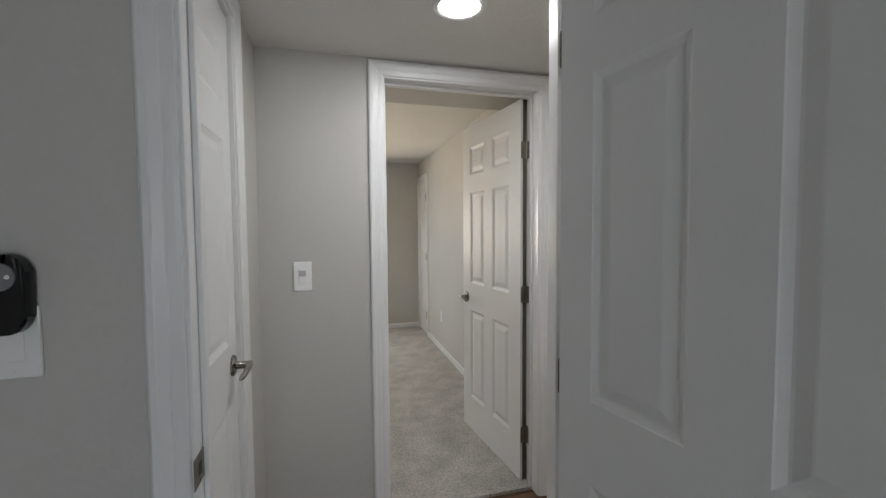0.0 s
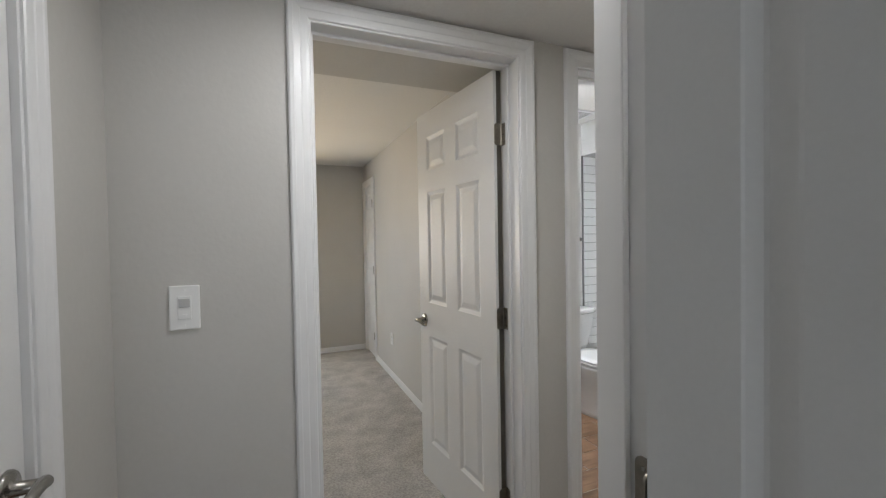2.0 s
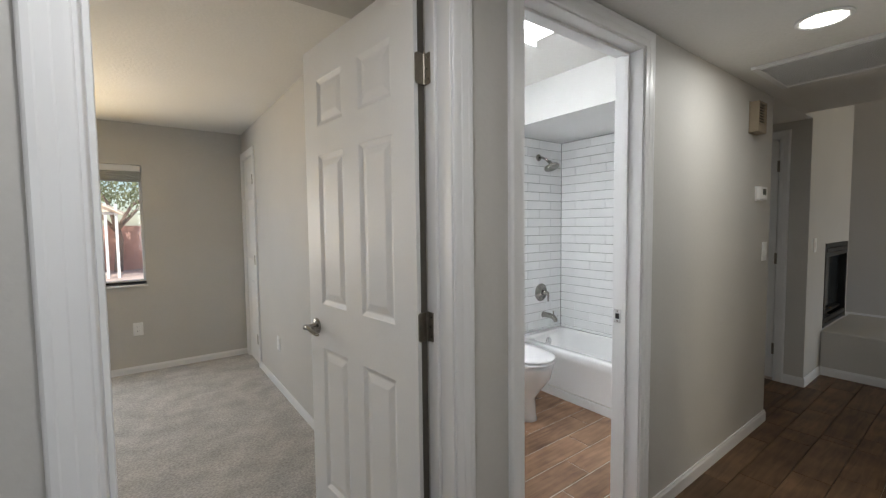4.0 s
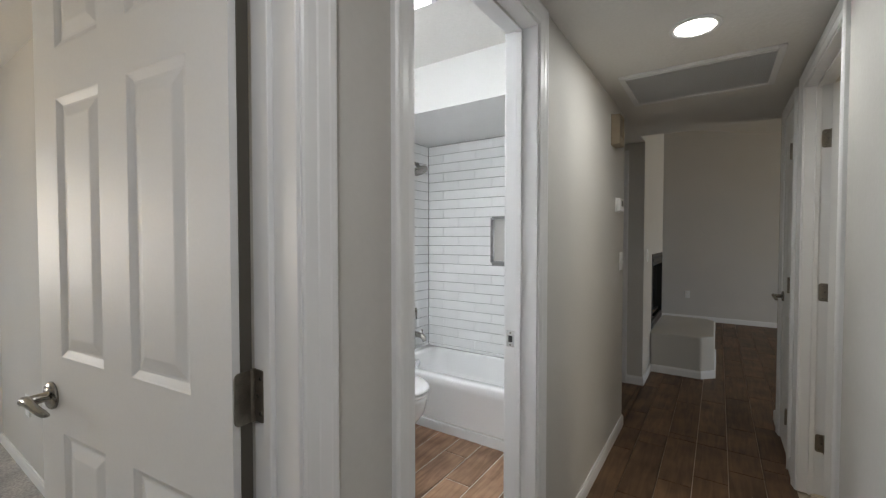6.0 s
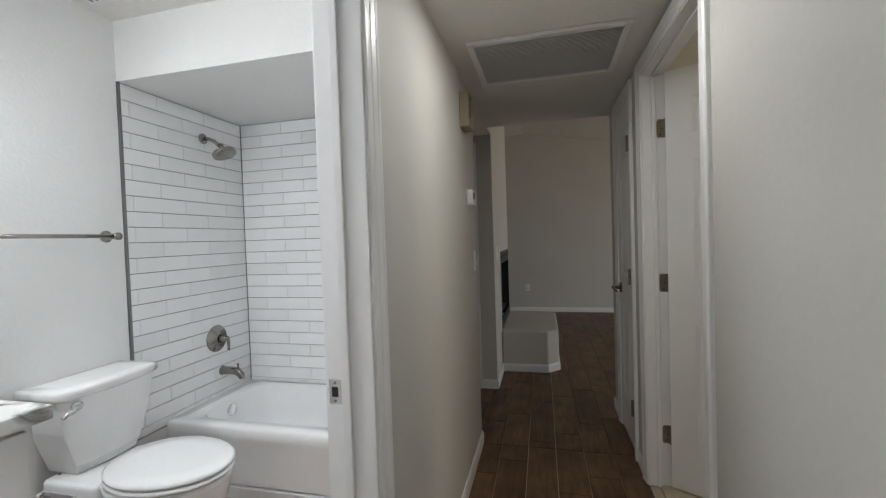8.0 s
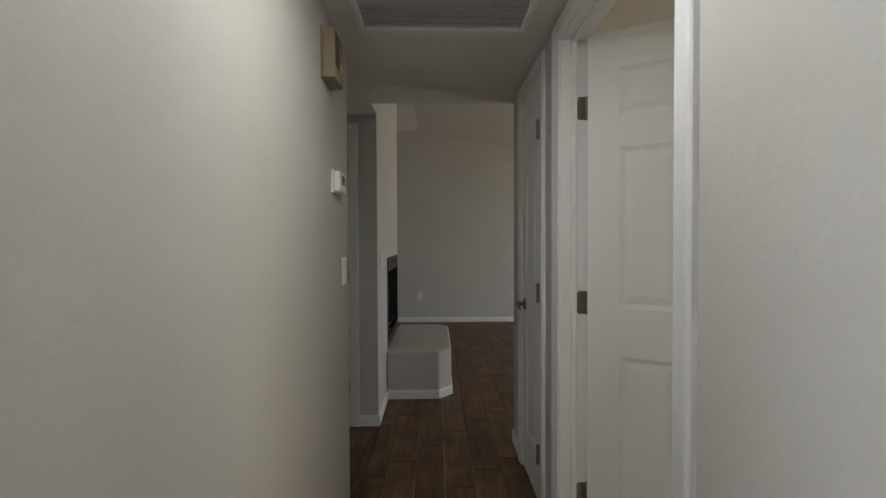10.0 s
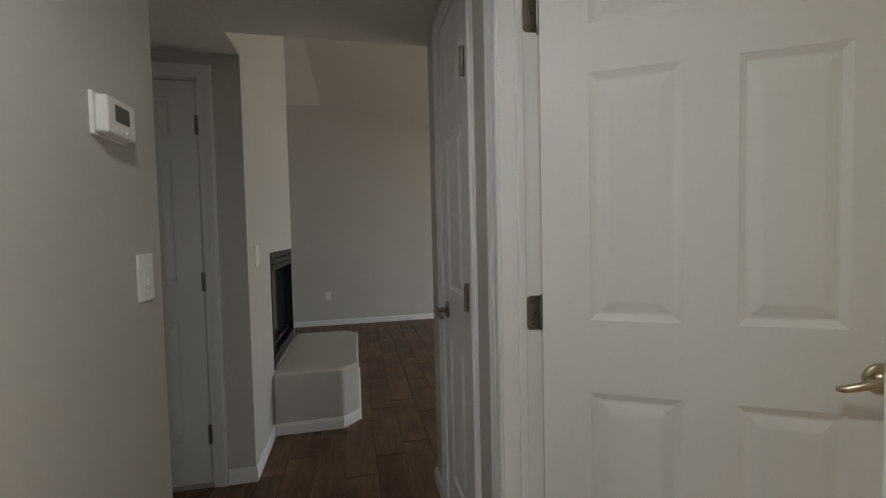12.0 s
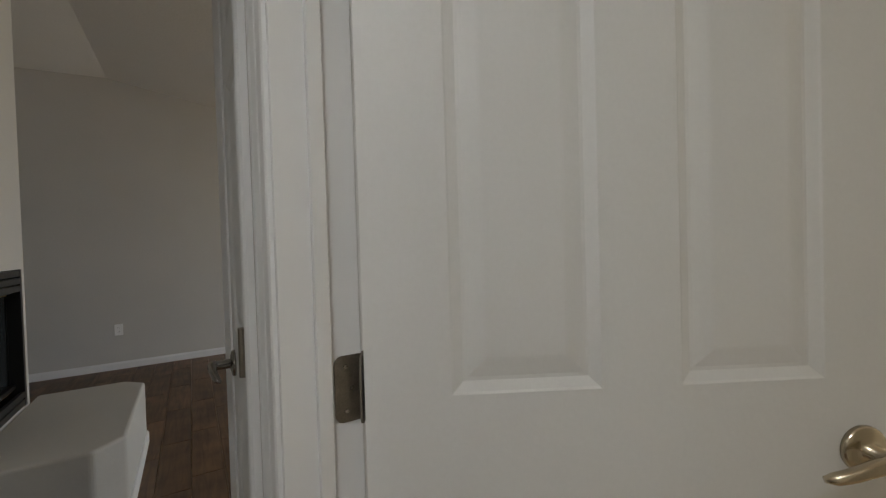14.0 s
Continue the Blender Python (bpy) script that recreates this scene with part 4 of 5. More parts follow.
part("lever", tube(bmesh.new(), [(3.066, BATHY - 0.084, 0.738), (3.066, BATHY - 0.09, 0.722), (3.068, BATHY - 0.093, 0.70), (3.07, BATHY - 0.09, 0.652)], [0.009, 0.011, 0.009, 0.007]), NICKEL, root, "", True)
root = tagged(empty("tub_spout"), "brushed nickel tub spout with a diverter", "tub spout")
part("spout", tube(bmesh.new(), [(3.10, BATHY - 0.009, 0.515), (3.10, BATHY - 0.02, 0.515), (3.10, BATHY - 0.08, 0.517), (3.10, BATHY - 0.12, 0.512), (3.10, BATHY - 0.145, 0.492), (3.10, BATHY - 0.15, 0.470)], [0.030, 0.025, 0.023, 0.023, 0.021, 0.017], 18), NICKEL, root, "", True)
part("diverter", lathe(bmesh.new(), [(0.004, 0), (0.004, 0.022), (0.008, 0.024), (0.008, 0.032), (0, 0.034)], (3.10, BATHY - 0.125, 0.53), "z", 14), NICKEL, root, "", True)

tagged(mesh_ob("tile_edge_trim", boxed(2.534, 2.545, BATHY - 0.013, BATHY - 0.0005, tz - 0.02, SHZ + 0.001), STEEL), "dark metal edge trim beside the tiles", "trim", kind="structure")

# toilet
TX, TK = 2.268, 2.284
root = tagged(empty("toilet"), "white two-piece toilet with its lid down", "toilet")
def loop_ellipse(bm, cx, cy, rx, ryf, ryb, z, n=36):
    out = []
    for i in range(n):
        a = 2 * math.pi * i / n
        s = math.sin(a)
        out.append(bm.verts.new((cx + rx * math.cos(a), cy + (ryb if s > 0 else ryf) * s, z)))
    return out
def loft(bm, loops):
    for a, b in zip(loops, loops[1:]):
        for i in range(len(a)):
            bm.faces.new((a[i], a[(i + 1) % len(a)], b[(i + 1) % len(b)], b[i]))
    bm.faces.new(loops[0][::-1])
    bm.faces.new(loops[-1])
cy = 2.86
bm = bmesh.new()
loft(bm, [loop_ellipse(bm, TX, cy + 0.10, 0.115, 0.24, 0.28, 0.0), loop_ellipse(bm, TX, cy + 0.10, 0.110, 0.23, 0.27, 0.03), loop_ellipse(bm, TX, cy + 0.09, 0.105, 0.21, 0.26, 0.15),
          loop_ellipse(bm, TX, cy + 0.05, 0.125, 0.23, 0.26, 0.23), loop_ellipse(bm, TX, cy + 0.01, 0.165, 0.25, 0.25, 0.31), loop_ellipse(bm, TX, cy, 0.182, 0.255, 0.25, 0.3850), loop_ellipse(bm, TX, cy, 0.184, 0.258, 0.25, 0.4050), loop_ellipse(bm, TX, cy, 0.172, 0.245, 0.24, 0.4100)])
part("bowl", bm, PORC, root, "", True)
part("deck", boxed(TX - 0.155, TX + 0.155, cy + 0.17, 3.30, 0.31, 0.408, bev=0.02, seg=3), PORC, root, "", True)
bm = bmesh.new()
loft(bm, [loop_ellipse(bm, TX, cy, 0.184, 0.262, 0.225, 0.4130), loop_ellipse(bm, TX, cy, 0.189, 0.268, 0.23, 0.4180), loop_ellipse(bm, TX, cy, 0.189, 0.268, 0.23, 0.4270), loop_ellipse(bm, TX, cy, 0.184, 0.262, 0.225, 0.4310)])
part("seat", bm, PORC, root, "", True)
bm = bmesh.new()
loft(bm, [loop_ellipse(bm, TX, cy, 0.183, 0.262, 0.225, 0.4355), loop_ellipse(bm, TX, cy, 0.188, 0.267, 0.23, 0.4400), loop_ellipse(bm, TX, cy, 0.188, 0.267, 0.23, 0.4490), loop_ellipse(bm, TX, cy, 0.178, 0.256, 0.22, 0.4560), loop_ellipse(bm, TX, cy, 0.12, 0.18, 0.15, 0.4572)])
part("lid", bm, PORC, root, "", True)
bm = bmesh.new()
def tank_loop(w0, y0, y1, z, bow):
    n = 12
    pts = [(TK + w0 * (2 * i / n - 1), y0 - bow * (1 - (2 * i / n - 1) ** 2)) for i in range(n + 1)] + [(TK + w0, y1), (TK - w0, y1)]
    return [bm.verts.new((x, y, z)) for x, y in pts]
loft(bm, [tank_loop(0.118, 3.19, 3.335, 0.412, 0.014), tank_loop(0.128, 3.175, 3.34, 0.45, 0.018), tank_loop(0.170, 3.165, 3.343, 0.59, 0.022), tank_loop(0.194, 3.160, 3.345, 0.722, 0.032)])
part("tank", bm, PORC, root)
bm = bmesh.new()
loft(bm, [tank_loop(0.197, 3.155, 3.347, 0.723, 0.036), tank_loop(0.205, 3.149, 3.349, 0.728, 0.038), tank_loop(0.207, 3.147, 3.35, 0.736, 0.038), tank_loop(0.207, 3.147, 3.35, 0.752, 0.038), tank_loop(0.204, 3.151, 3.349, 0.759, 0.037), tank_loop(0.196, 3.160, 3.345, 0.763, 0.035), tank_loop(0.150, 3.19, 3.32, 0.765, 0.025)])
part("tank_lid", bm, PORC, root, "", True)
fl = part("flush_lever", lathe(bmesh.new(), [(0.019, 0), (0.018, -0.014), (0.010, -0.018)], (TK - 0.135, 3.150, 0.693), "y", 18), CHROME, root, "chrome flush lever", True)
part("lever_arm", tube(bmesh.new(), [(TK - 0.135, 3.130, 0.693), (TK - 0.165, 3.118, 0.686), (TK - 0.205, 3.112, 0.676)], [0.009, 0.010, 0.008]), CHROME, fl, "", True)
root = tagged(empty("supply_valve"), "dark angle stop valve with a supply hose", "valve")
part("valve", tube(bmesh.new(), [(2.07, BATHY, 0.235), (2.07, BATHY - 0.06, 0.235), (2.07, BATHY - 0.075, 0.245), (2.07, BATHY - 0.075, 0.28)], 0.013), STEEL, root)
part("handwheel", lathe(bmesh.new(), [(0.024, -0.09), (0.024, -0.105), (0.0, -0.107)], (2.07, BATHY, 0.235), "y", 16), STEEL, root)
part("hose", tube(bmesh.new(), [(2.07, BATHY - 0.075, 0.27), (2.06, BATHY - 0.09, 0.20), (2.04, BATHY - 0.10, 0.13), (2.09, BATHY - 0.09, 0.10), (2.15, BATHY - 0.09, 0.2), (2.16, BATHY - 0.09, 0.413)], 0.006), STEEL, root)

# towel bar
root = tagged(empty("towel_bar"), "brushed nickel towel bar on the bathroom wall", "towel bar")
part("bar", tube(bmesh.new(), [(1.86, BATHY - 0.065, 1.345), (2.455, BATHY - 0.065, 1.345)], 0.0085), NICKEL, root, "", True)
for x in (1.86, 2.45):
    part("post", lathe(bmesh.new(), [(0.027, 0), (0.027, -0.006), (0.014, -0.014), (0.012, -0.06), (0.017, -0.066), (0.017, -0.078), (0, -0.08)], (x, BATHY - 0.001, 1.345), "y", 22), NICKEL, root, "", True)

# vanity
VX1, VY0 = 1.768, 2.69
root = tagged(empty("vanity_cabinet"), "white bathroom vanity with shaker fronts", "cabinet")
part("body", boxed(1.15, VX1 - 0.012, VY0 + 0.03, BATHY - 0.002, 0.0, 0.840), VANITY, root)
for x0, x1, z0, z1 in ((1.16, 1.735, 0.655, 0.824), (1.16, 1.735, 0.08, 0.642)):
    fr = part("drawer_front" if z0 > 0.5 else "cabinet_door", boxed(x0, x1, VY0 + 0.010, VY0 + 0.029, z0, z1, bev=0.001, seg=1), VANITY, root)
    if z0 < 0.5:
        for a, b, c, e in ((x0, x1, z0, z0 + 0.06), (x0, x1, z1 - 0.06, z1), (x0, x0 + 0.06, z0 + 0.06, z1 - 0.06), (x1 - 0.06, x1, z0 + 0.06, z1 - 0.06)):
            part("rail", boxed(a, b, VY0 + 0.002, VY0 + 0.011, c, e), VANITY, fr)
tagged(mesh_ob("vanity_countertop", boxed(1.14, VX1 + 0.012, VY0 - 0.012, BATHY - 0.001, 0.8405, 0.880, bev=0.004), MARBLE), "grey-veined white stone countertop on the vanity", "countertop")
root = tagged(empty("toilet_paper_holder"), "chrome paper holder on the vanity's side", "paper holder")
part("post", tube(bmesh.new(), [(VX1 - 0.02, 2.80, 0.60), (VX1 + 0.05, 2.80, 0.60)], 0.008), CHROME, root)
part("bar", tube(bmesh.new(), [(VX1 + 0.05, 2.805, 0.60), (VX1 + 0.05, 2.68, 0.60)], 0.007), CHROME, root)

# unseen light bar over the vanity, assumed from the evenly lit header and tiles
root = tagged(empty("vanity_light"), "assumed vanity light bar, out of view, with three lit glass shades", "wall light")
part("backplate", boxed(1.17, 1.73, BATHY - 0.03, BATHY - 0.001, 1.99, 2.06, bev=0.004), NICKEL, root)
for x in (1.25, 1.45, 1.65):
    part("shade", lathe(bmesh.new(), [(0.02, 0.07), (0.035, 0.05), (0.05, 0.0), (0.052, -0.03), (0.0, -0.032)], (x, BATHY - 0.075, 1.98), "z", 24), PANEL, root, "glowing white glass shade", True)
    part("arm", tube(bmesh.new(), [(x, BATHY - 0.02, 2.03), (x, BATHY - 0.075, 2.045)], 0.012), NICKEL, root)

# ceiling light panel and exhaust fan
root = tagged(empty("bath_ceiling_light"), "square white bathroom ceiling light, lit", "ceiling light")
part("frame", boxed(1.44, 2.0, 2.32, 2.88, BATHC - 0.012, BATHC, bev=0.003), TRIM, root)
part("diffuser", boxed(1.46, 1.98, 2.34, 2.86, BATHC - 0.018, BATHC - 0.0125), PANEL, root, "glowing white diffuser")
root = tagged(empty("exhaust_fan_grille"), "white bathroom exhaust fan grille", "ceiling vent")
part("frame", boxed(2.13, 2.40, 3.02, 3.29, BATHC - 0.014, BATHC, bev=0.004), TRIM, root)
# Grey strips laid on the frame stand for its shaded slots.
for i in range(9):
    part("slot", boxed(2.155, 2.375, 3.045 + i * 0.026, 3.055 + i * 0.026, BATHC - 0.0150, BATHC - 0.0138), GREYP, root)

# ---- window and the yard beyond ----
root = tagged(empty("window_1"), "white framed bedroom window with a raised blind", "window", kind="structure")
x0, x1, z0, z1 = WIN
yw = BEDY + 0.085
for a, b, c, e in ((x0, x1, z0, z0 + 0.035), (x0, x1, z1 - 0.03, z1), (x0, x0 + 0.03, z0 + 0.035, z1 - 0.03), (x1 - 0.022, x1, z0 + 0.035, z1 - 0.03), (-0.47, -0.44, z0 + 0.035, z1 - 0.03)):
    part("window_frame", boxed(a, b, yw, yw + 0.04, c, e, bev=0.003, seg=1), ALU, root)
for a, b in ((x0 + 0.03, -0.47), (-0.44, x1 - 0.022)):
    pane = part("pane", boxed(a, b, yw + 0.018, yw + 0.022, z0 + 0.035, z1 - 0.03), GLASS, root)
    pane.visible_shadow = False
part("window_sill", boxed(x0 - 0.01, x1 + 0.012, BEDY - 0.018, yw, z0 - 0.02, z0, bev=0.004), TRIM, root)
part("track", boxed(x0, x1, yw - 0.012, yw, z0 + 0.002, z0 + 0.02), BLACKP, root, "dark sash track")
root = tagged(empty("window_blind"), "grey cellular blind raised to the window's top", "blind")
part("headrail", boxed(x0 + 0.005, x1 - 0.005, BEDY + 0.01, BEDY + 0.06, z1 - 0.055, z1 - 0.002, bev=0.004), TRIM, root)
for i in range(5):
    part("fold", boxed(x0 + 0.008, x1 - 0.008, BEDY + 0.015, BEDY + 0.055, z1 - 0.074 - i * 0.019, z1 - 0.057 - i * 0.019, bev=0.004), BLIND, root)

root = tagged(empty("garden_wall"), "terracotta block wall at the yard's end", "garden wall")
for r in range(8):
    bm = bmesh.new()
    for c in range(50):
        o = -14 + c * 0.42 + (0.21 if r % 2 else 0)
        box(bm, o, o + 0.408, 19.5, 19.7, -0.12 + r * 0.20, -0.12 + r * 0.20 + 0.188)
    part("course", bm, BLOCK, root)
part("core", boxed(-14, 7, 19.52, 19.68, -0.12, 1.47), BLOCK, root)
root = tagged(empty("shade_canopy"), "white steel canopy with a curved cream roof", "canopy")
for x in (-2.6, -0.96, -0.69, -0.44):
    part("post", boxed(x - 0.035, x + 0.035, 16.46, 16.54, -0.12, 2.1, bev=0.006), WHITEM, root)
part("beam", boxed(-3.9, -0.36, 16.47, 16.53, 1.78, 1.84), WHITEM, root)
bm = bmesh.new()
prev = None
for i in range(17):
    f = i / 16
    x = -4.2 + 3.92 * f
    z = 2.55 - 0.78 * f ** 3.2
    row = [bm.verts.new((x, y, zz)) for y, zz in ((16.3, z), (18.3, z + 0.10), (18.3, z + 0.14), (16.3, z + 0.04))]
    if prev:
        for j in range(4):
            bm.faces.new((prev[j], prev[(j + 1) % 4], row[(j + 1) % 4], row[j]))
    else:
        bm.faces.new(row)
    prev = row
bm.faces.new(prev[::-1])
part("roof", bm, CANVAS, root, "curved cream roof")
bm = bmesh.new()
prev = None
for i in range(17):
    f = i / 16
    x, z = -4.2 + 3.92 * f, 2.55 - 0.78 * f ** 3.2
    row = [bm.verts.new(p) for p in ((x, 16.38, min(1.86, z - 0.02)), (x, 16.38, z - 0.002), (x, 16.40, z - 0.002), (x, 16.40, min(1.86, z - 0.02)))]
    if prev:
        for j in range(4):
            bm.faces.new((prev[j], prev[(j + 1) % 4], row[(j + 1) % 4], row[j]))
    else:
        bm.faces.new(row)
    prev = row
bm.faces.new(prev[::-1])
part("gable", bm, CANVAS, root, "cream cloth closing the canopy's end")
rng = random.Random(4)
for tx, ty, th in ((-0.55, 18.9, 1.6), (1.9, 22.0, 2.4), (-4.2, 22.5, 2.4)):
    root = tagged(empty("tree"), "green desert tree behind the yard", "tree")
    bm = tube(bmesh.new(), [(tx, ty, -0.15), (tx + 0.08, ty, 0.6 * th), (tx + 0.0, ty + 0.05, th)], [0.13, 0.11, 0.08], 10)
    for i in range(7):
        a = i * 0.9
        tube(bm, [(tx, ty, th * 0.8), (tx + 0.7 * math.cos(a), ty + 0.4 * math.sin(a), th + 0.55), (tx + 1.6 * math.cos(a), ty + 1.0 * math.sin(a), th + 1.0)], [0.06, 0.045, 0.02], 7)
    part("trunk", bm, BARK, root)
    bm = bmesh.new()
    for i in range(3200):
        u, v, w = (rng.gauss(0, 1) for _ in range(3))
        r = 1.0 / max(math.sqrt(u * u + v * v + w * w), 0.01) * (0.35 + 0.75 * rng.random())
        c = Vector((tx + u * r * 2.2, ty + v * r * 1.3, th + 1.25 + w * r * 1.0))
        s = 0.04 + 0.05 * rng.random()
        q = Euler((rng.random() * 6, rng.random() * 6, rng.random() * 6)).to_matrix()
        vs = [bm.verts.new(c + q @ Vector(p)) for p in ((-s, 0, 0), (0, -s * 0.45, 0), (s, 0, 0), (0, s * 0.45, 0))]
        bm.faces.new(vs)
    part("crown", bm, LEAF, root)
for i in range(26):
    x, y, r = rng.uniform(-3.5, 2.0), rng.uniform(17.2, 19.2), rng.uniform(0.05, 0.14)
    bm = bmesh.new()
    bmesh.ops.create_icosphere(bm, subdivisions=2, radius=r)
    for v in bm.verts:
        v.co *= 0.8 + 0.35 * noise.noise(v.co * 9 + Vector((i, 0, 0)))
        v.co.z *= 0.7
    bmesh.ops.translate(bm, verts=bm.verts, vec=(x, y, -0.12 + r * 0.4))
    tagged(mesh_ob("garden_stone", bm, STONE), "pale grey stone lying on the gravel", "stone", group="stones in the yard")

# unseen windows, placed by how their rooms are lit
def plain_window(name, x0, x1, z0, z1, y, label):
    root = tagged(empty(name), label, "window", kind="structure")
    xm = (x0 + x1) / 2
    for a, b, c, e in ((x0, x1, z0, z0 + 0.04), (x0, x1, z1 - 0.04, z1), (x0, x0 + 0.04, z0 + 0.04, z1 - 0.04), (x1 - 0.04, x1, z0 + 0.04, z1 - 0.04), (xm - 0.02, xm + 0.02, z0 + 0.04, z1 - 0.04)):
        part("window_frame", boxed(a, b, y - 0.03, y + 0.03, c, e), ALU, root)
    for a, b in ((x0 + 0.04, xm - 0.02), (xm + 0.02, x1 - 0.04)):
        p = part("pane", boxed(a, b, y - 0.003, y + 0.003, z0 + 0.04, z1 - 0.04), GLASS, root)
        p.visible_shadow = False


plain_window("window_2", -0.8, 1.0, 0.8, 2.0, -3.05, "white framed window")
plain_window("window_3", 2.2, 3.5, 0.9, 2.0, -2.55, "white framed window")
plain_window("window_4", 4.9, 7.1, 0.15, 2.05, -3.55, "wide white framed window")

# ---- floor and wall tiles ----
PW, PL, GAP, OFF = 0.160, 0.633, 0.0042, 1.517
def lay(parent, x0, x1, y0, y1, mat, cache, far_bm=None, far=None, GAP=GAP):
    r0, r1 = math.floor((y0 - OFF) / PW), math.ceil((y1 - OFF) / PW)
    for r in range(r0, r1):
        ya, yb = OFF + r * PW, OFF + (r + 1) * PW
        shift = {-1: -0.09, -2: 0.04, 0: 0.30, 1: 0.15, -3: 0.21}.get(r, (r * 0.37 % 1.0) * PL)
        c0 = math.floor((x0 - 3.02 - shift) / PL)
        c1 = math.ceil((x1 - 3.02 - shift) / PL)
        for c in range(c0, c1):
            xa = max(3.02 + shift + c * PL, x0)
            xb = min(3.02 + shift + (c + 1) * PL, x1)
            lo, hi = max(ya, y0), min(yb, y1)
            if xb - xa < 0.02 or hi - lo < 0.015:
                continue
            if far is not None and far(xa, xb, lo, hi):
                box(far_bm, xa, xb - GAP, lo, hi - GAP, -0.013, 0.0)
                continue
            key = (round(xb - xa, 3), round(hi - lo, 3))
            if key not in cache:
                bm = bmesh.new()
                box(bm, 0, xb - xa - GAP, 0, hi - lo - GAP, -0.013, 0.0)
                me = bpy.data.meshes.new("floor_tile")
                bm.to_mesh(me)
                bm.free()
                me.materials.append(mat)
                cache[key] = me
            o = new("floor_tile", cache[key])
            o.parent = parent
            o.location = (xa, lo, 0.0)


hall_floor = bpy.data.objects["floor_hall_bed"]
cache = {}
far_bm = bmesh.new()
lay(hall_floor, WX, HALLX, SF, NF + 0.055, PLANK, cache)
lay(hall_floor, HALLX, FARX, -0.5, NF, PLANK, cache, far_bm, lambda a, b, c, d: a > 6.3 or d < 0.35)
lay(hall_floor, HALLX, RECX, NF, 3.0, PLANK, cache, far_bm, lambda a, b, c, d: c > 2.5)
lay(hall_floor, 5.86, FARX, NF, 4.5, PLANK, {}, far_bm, lambda a, b, c, d: True)
lay(hall_floor, LIVX, FARX, -3.5, -0.5, PLANK, {}, far_bm, lambda a, b, c, d: True)
tagged(part("floor_tiles", far_bm, PLANK, hall_floor), kind="stuff")
bath_floor = structure("floor_bath_bed", boxed(BEDX + 0.085, BATHX, NF + 0.055, BATHY, -0.0119, -0.003), BGROUT, "pale grout bed under the bathroom tiles", "floor")
lay(bath_floor, BEDX + 0.085, 2.74, NF + 0.055, BATHY, BPLANK, {}, GAP=0.007)

TH, TW, TG, VG = 0.0768, 0.305, 0.0034, 0.0014
def wall_tiles(parent, axis, a0, a1, z0, z1, face, sign, start, hole=None):
    cache = {}
    r = 0
    z = z1
    while z > z0 + 0.01:
        lo = max(z - TH, z0)
        shift = TW / 2 if r % 2 else 0.0
        c = math.floor((a0 - start - shift) / TW)
        while start + shift + c * TW < a1:
            p, q = max(start + shift + c * TW, a0), min(start + shift + (c + 1) * TW, a1)
            c += 1
            spans = [(p, q)]
            if hole and lo < hole[3] - 0.01 and z > hole[2] + 0.01:
                spans = [(p, min(q, hole[0])), (max(p, hole[1]), q)]
            for s, e in spans:
                if e - s < 0.012:
                    continue
                key = (round(e - s, 3), round(z - lo, 3))
                if key not in cache:
                    bm = bmesh.new()
                    u, v = e - s - VG, z - lo - TG
                    if axis == "x":
                        box(bm, 0, u, min(0, sign * 0.008), max(0, sign * 0.008), 0, v)
                    else:
                        box(bm, min(0, sign * 0.008), max(0, sign * 0.008), 0, u, 0, v)
                    fr = [ed for ed in bm.edges if all(abs(w.co[1 if axis == "x" else 0] - sign * 0.008) < 1e-6 for w in ed.verts)]
                    bmesh.ops.bevel(bm, geom=fr, offset=0.0015, segments=1, affect="EDGES")
                    me = bpy.data.meshes.new("tile")
                    bm.to_mesh(me)
                    bm.free()
                    me.materials.append(TILE)
                    cache[key] = me
                o = new("tile", cache[key])
                o.parent = parent
                o.location = (s, face, lo) if axis == "x" else (face, s, lo)
        z -= TH
        r += 1


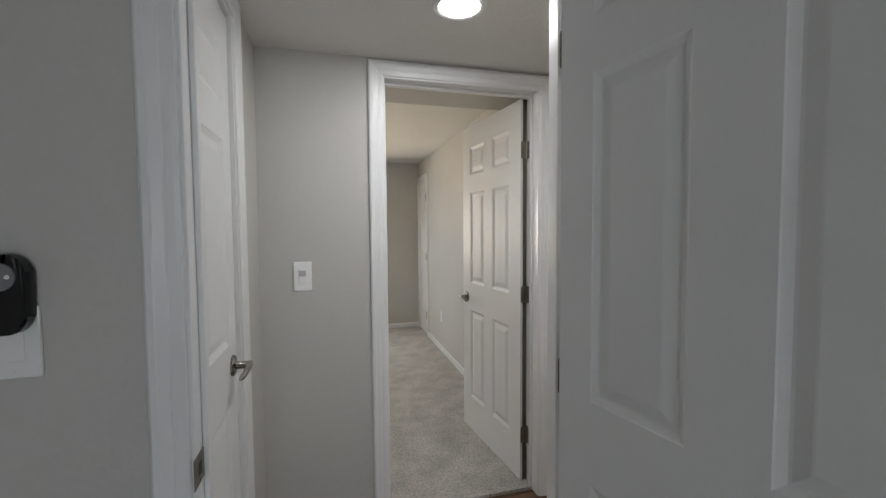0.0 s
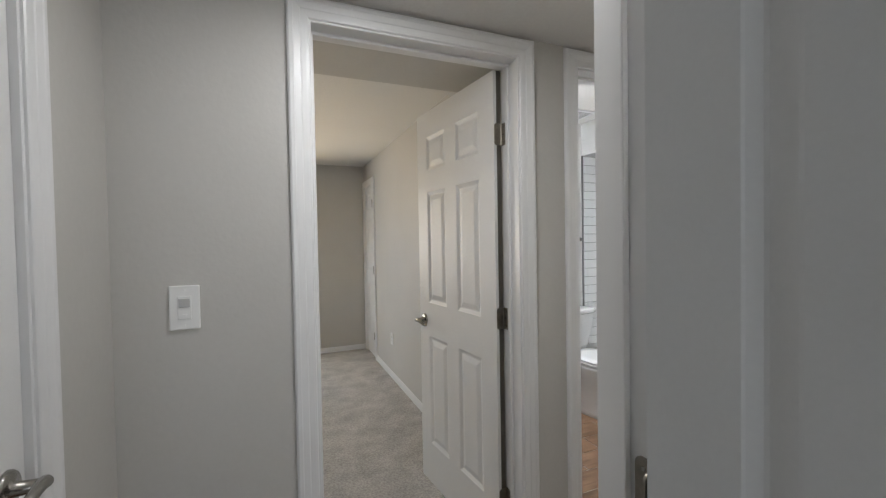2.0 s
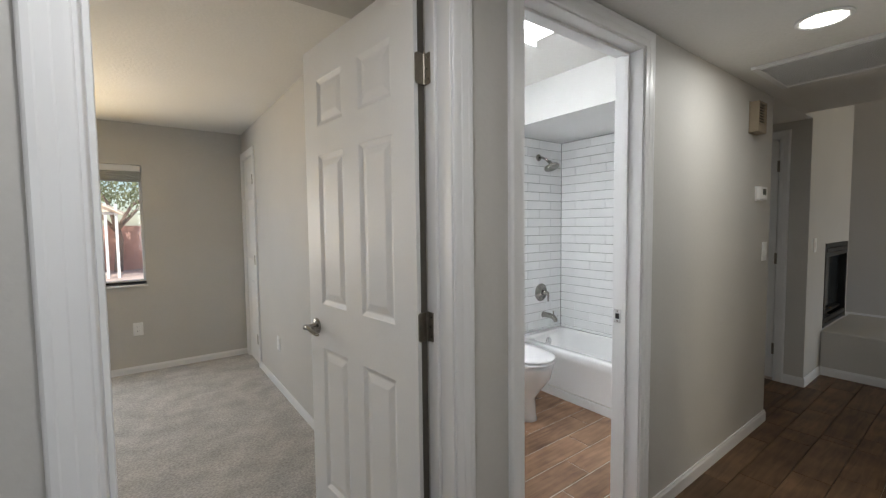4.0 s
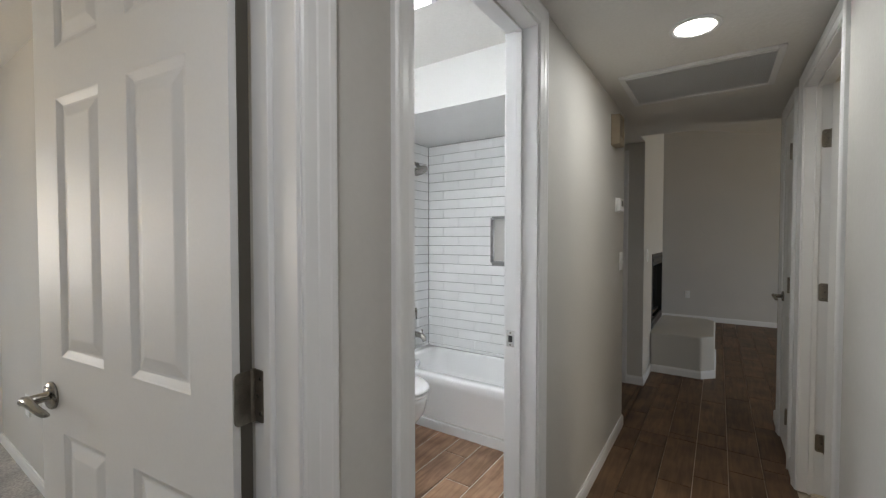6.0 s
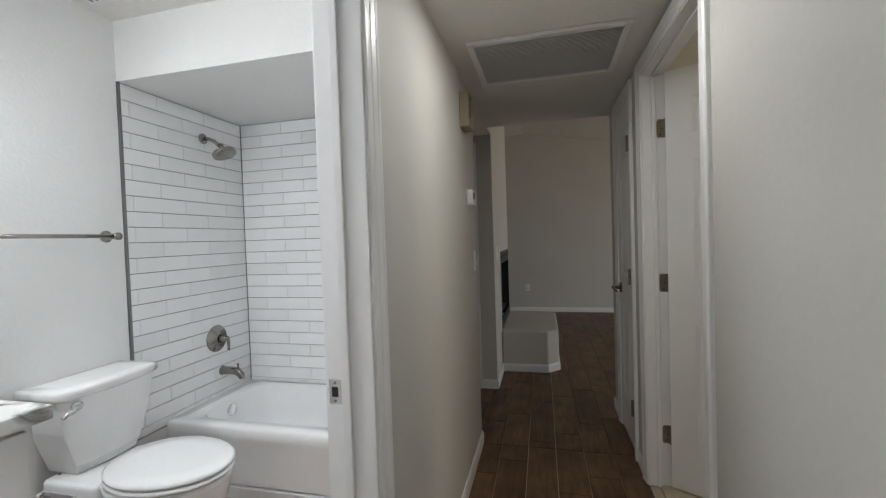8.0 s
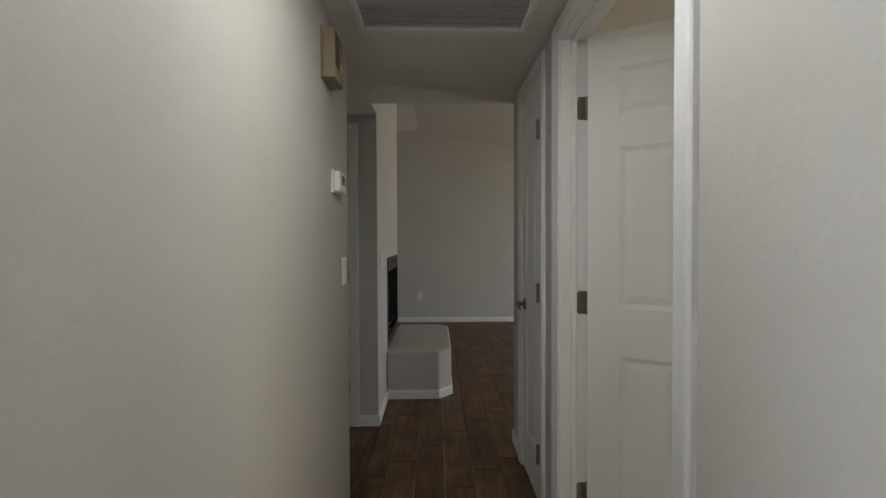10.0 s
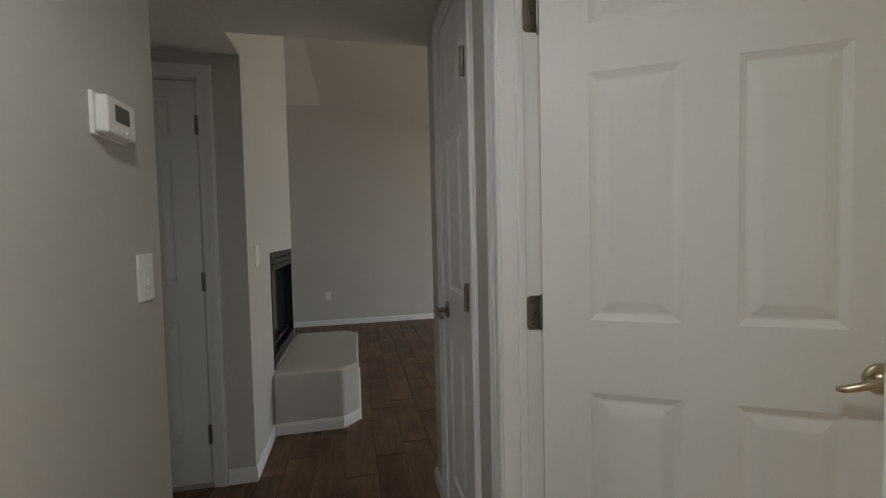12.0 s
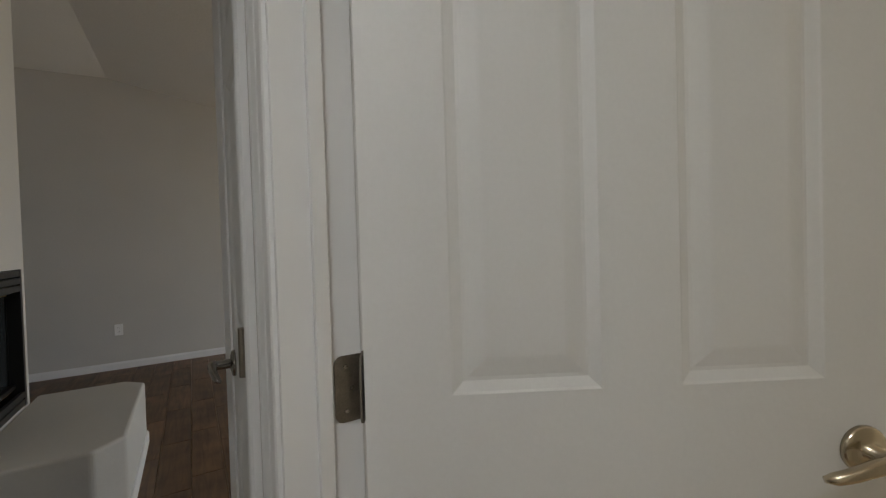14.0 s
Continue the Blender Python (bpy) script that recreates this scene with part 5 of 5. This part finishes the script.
gn = structure("tile_bed_north", boxed(SHX + 0.01, BATHX - 0.004, BATHY - 0.004, BATHY - 0.0004, tz - 0.03, SHZ + 0.001), WGROUT, "grey grout behind the shower tiles", "wall")
ge = structure("tile_bed_east", slab_with_holes("y", NB + 0.006, BATHY - 0.0041, tz - 0.03, SHZ + 0.001, BATHX - 0.004, BATHX - 0.0004, [(2.42, 2.735, 1.12, 1.445)]), WGROUT, "grey grout behind the shower tiles", "wall")
wall_tiles(gn, "x", SHX + 0.0105, BATHX - 0.0125, tz - 0.02, SHZ, BATHY - 0.0035, -1, BATHX - 0.0125)
wall_tiles(ge, "y", NB + 0.01, BATHY - 0.0125, tz - 0.02, SHZ, BATHX - 0.0035, -1, BATHY - 0.0125, (2.42, 2.735, 1.12, 1.445))
# niche: edge trim and hexagons
nb = bpy.data.objects["niche_back"]
for nm, dims in (("edge_trim", (BATHX - 0.014, BATHX - 0.002, 2.408, 2.42, 1.108, 1.457)), ("edge_trim", (BATHX - 0.014, BATHX - 0.002, 2.735, 2.747, 1.108, 1.457)),
                 ("edge_trim", (BATHX - 0.014, BATHX - 0.002, 2.42, 2.735, 1.108, 1.12)), ("edge_trim", (BATHX - 0.014, BATHX - 0.002, 2.42, 2.735, 1.445, 1.457))):
    part(nm, boxed(*dims), STEEL, nb, "dark metal edge trim")
bm = bmesh.new()
R = 0.026
for i in range(9):
    for j in range(10):
        yy, zz = 2.44 + i * R * 1.5, 1.135 + (j + (0.5 if i % 2 else 0)) * R * math.sqrt(3) * 1.0
        if yy > 2.72 or zz > 1.43:
            continue
        vs = [bm.verts.new((BATHX + 0.0905, yy + R * 0.93 * math.cos(k * math.pi / 3), zz + R * 0.93 * math.sin(k * math.pi / 3))) for k in range(6)]
        lo = [bm.verts.new((BATHX + 0.0925, v.co.y, v.co.z)) for v in vs]
        bm.faces.new(vs)
        for k in range(6):
            bm.faces.new((vs[k], vs[(k + 1) % 6], lo[(k + 1) % 6], lo[k]))
part("hex_tiles", bm, TILE, nb)
nb.data.materials[0] = WGROUT
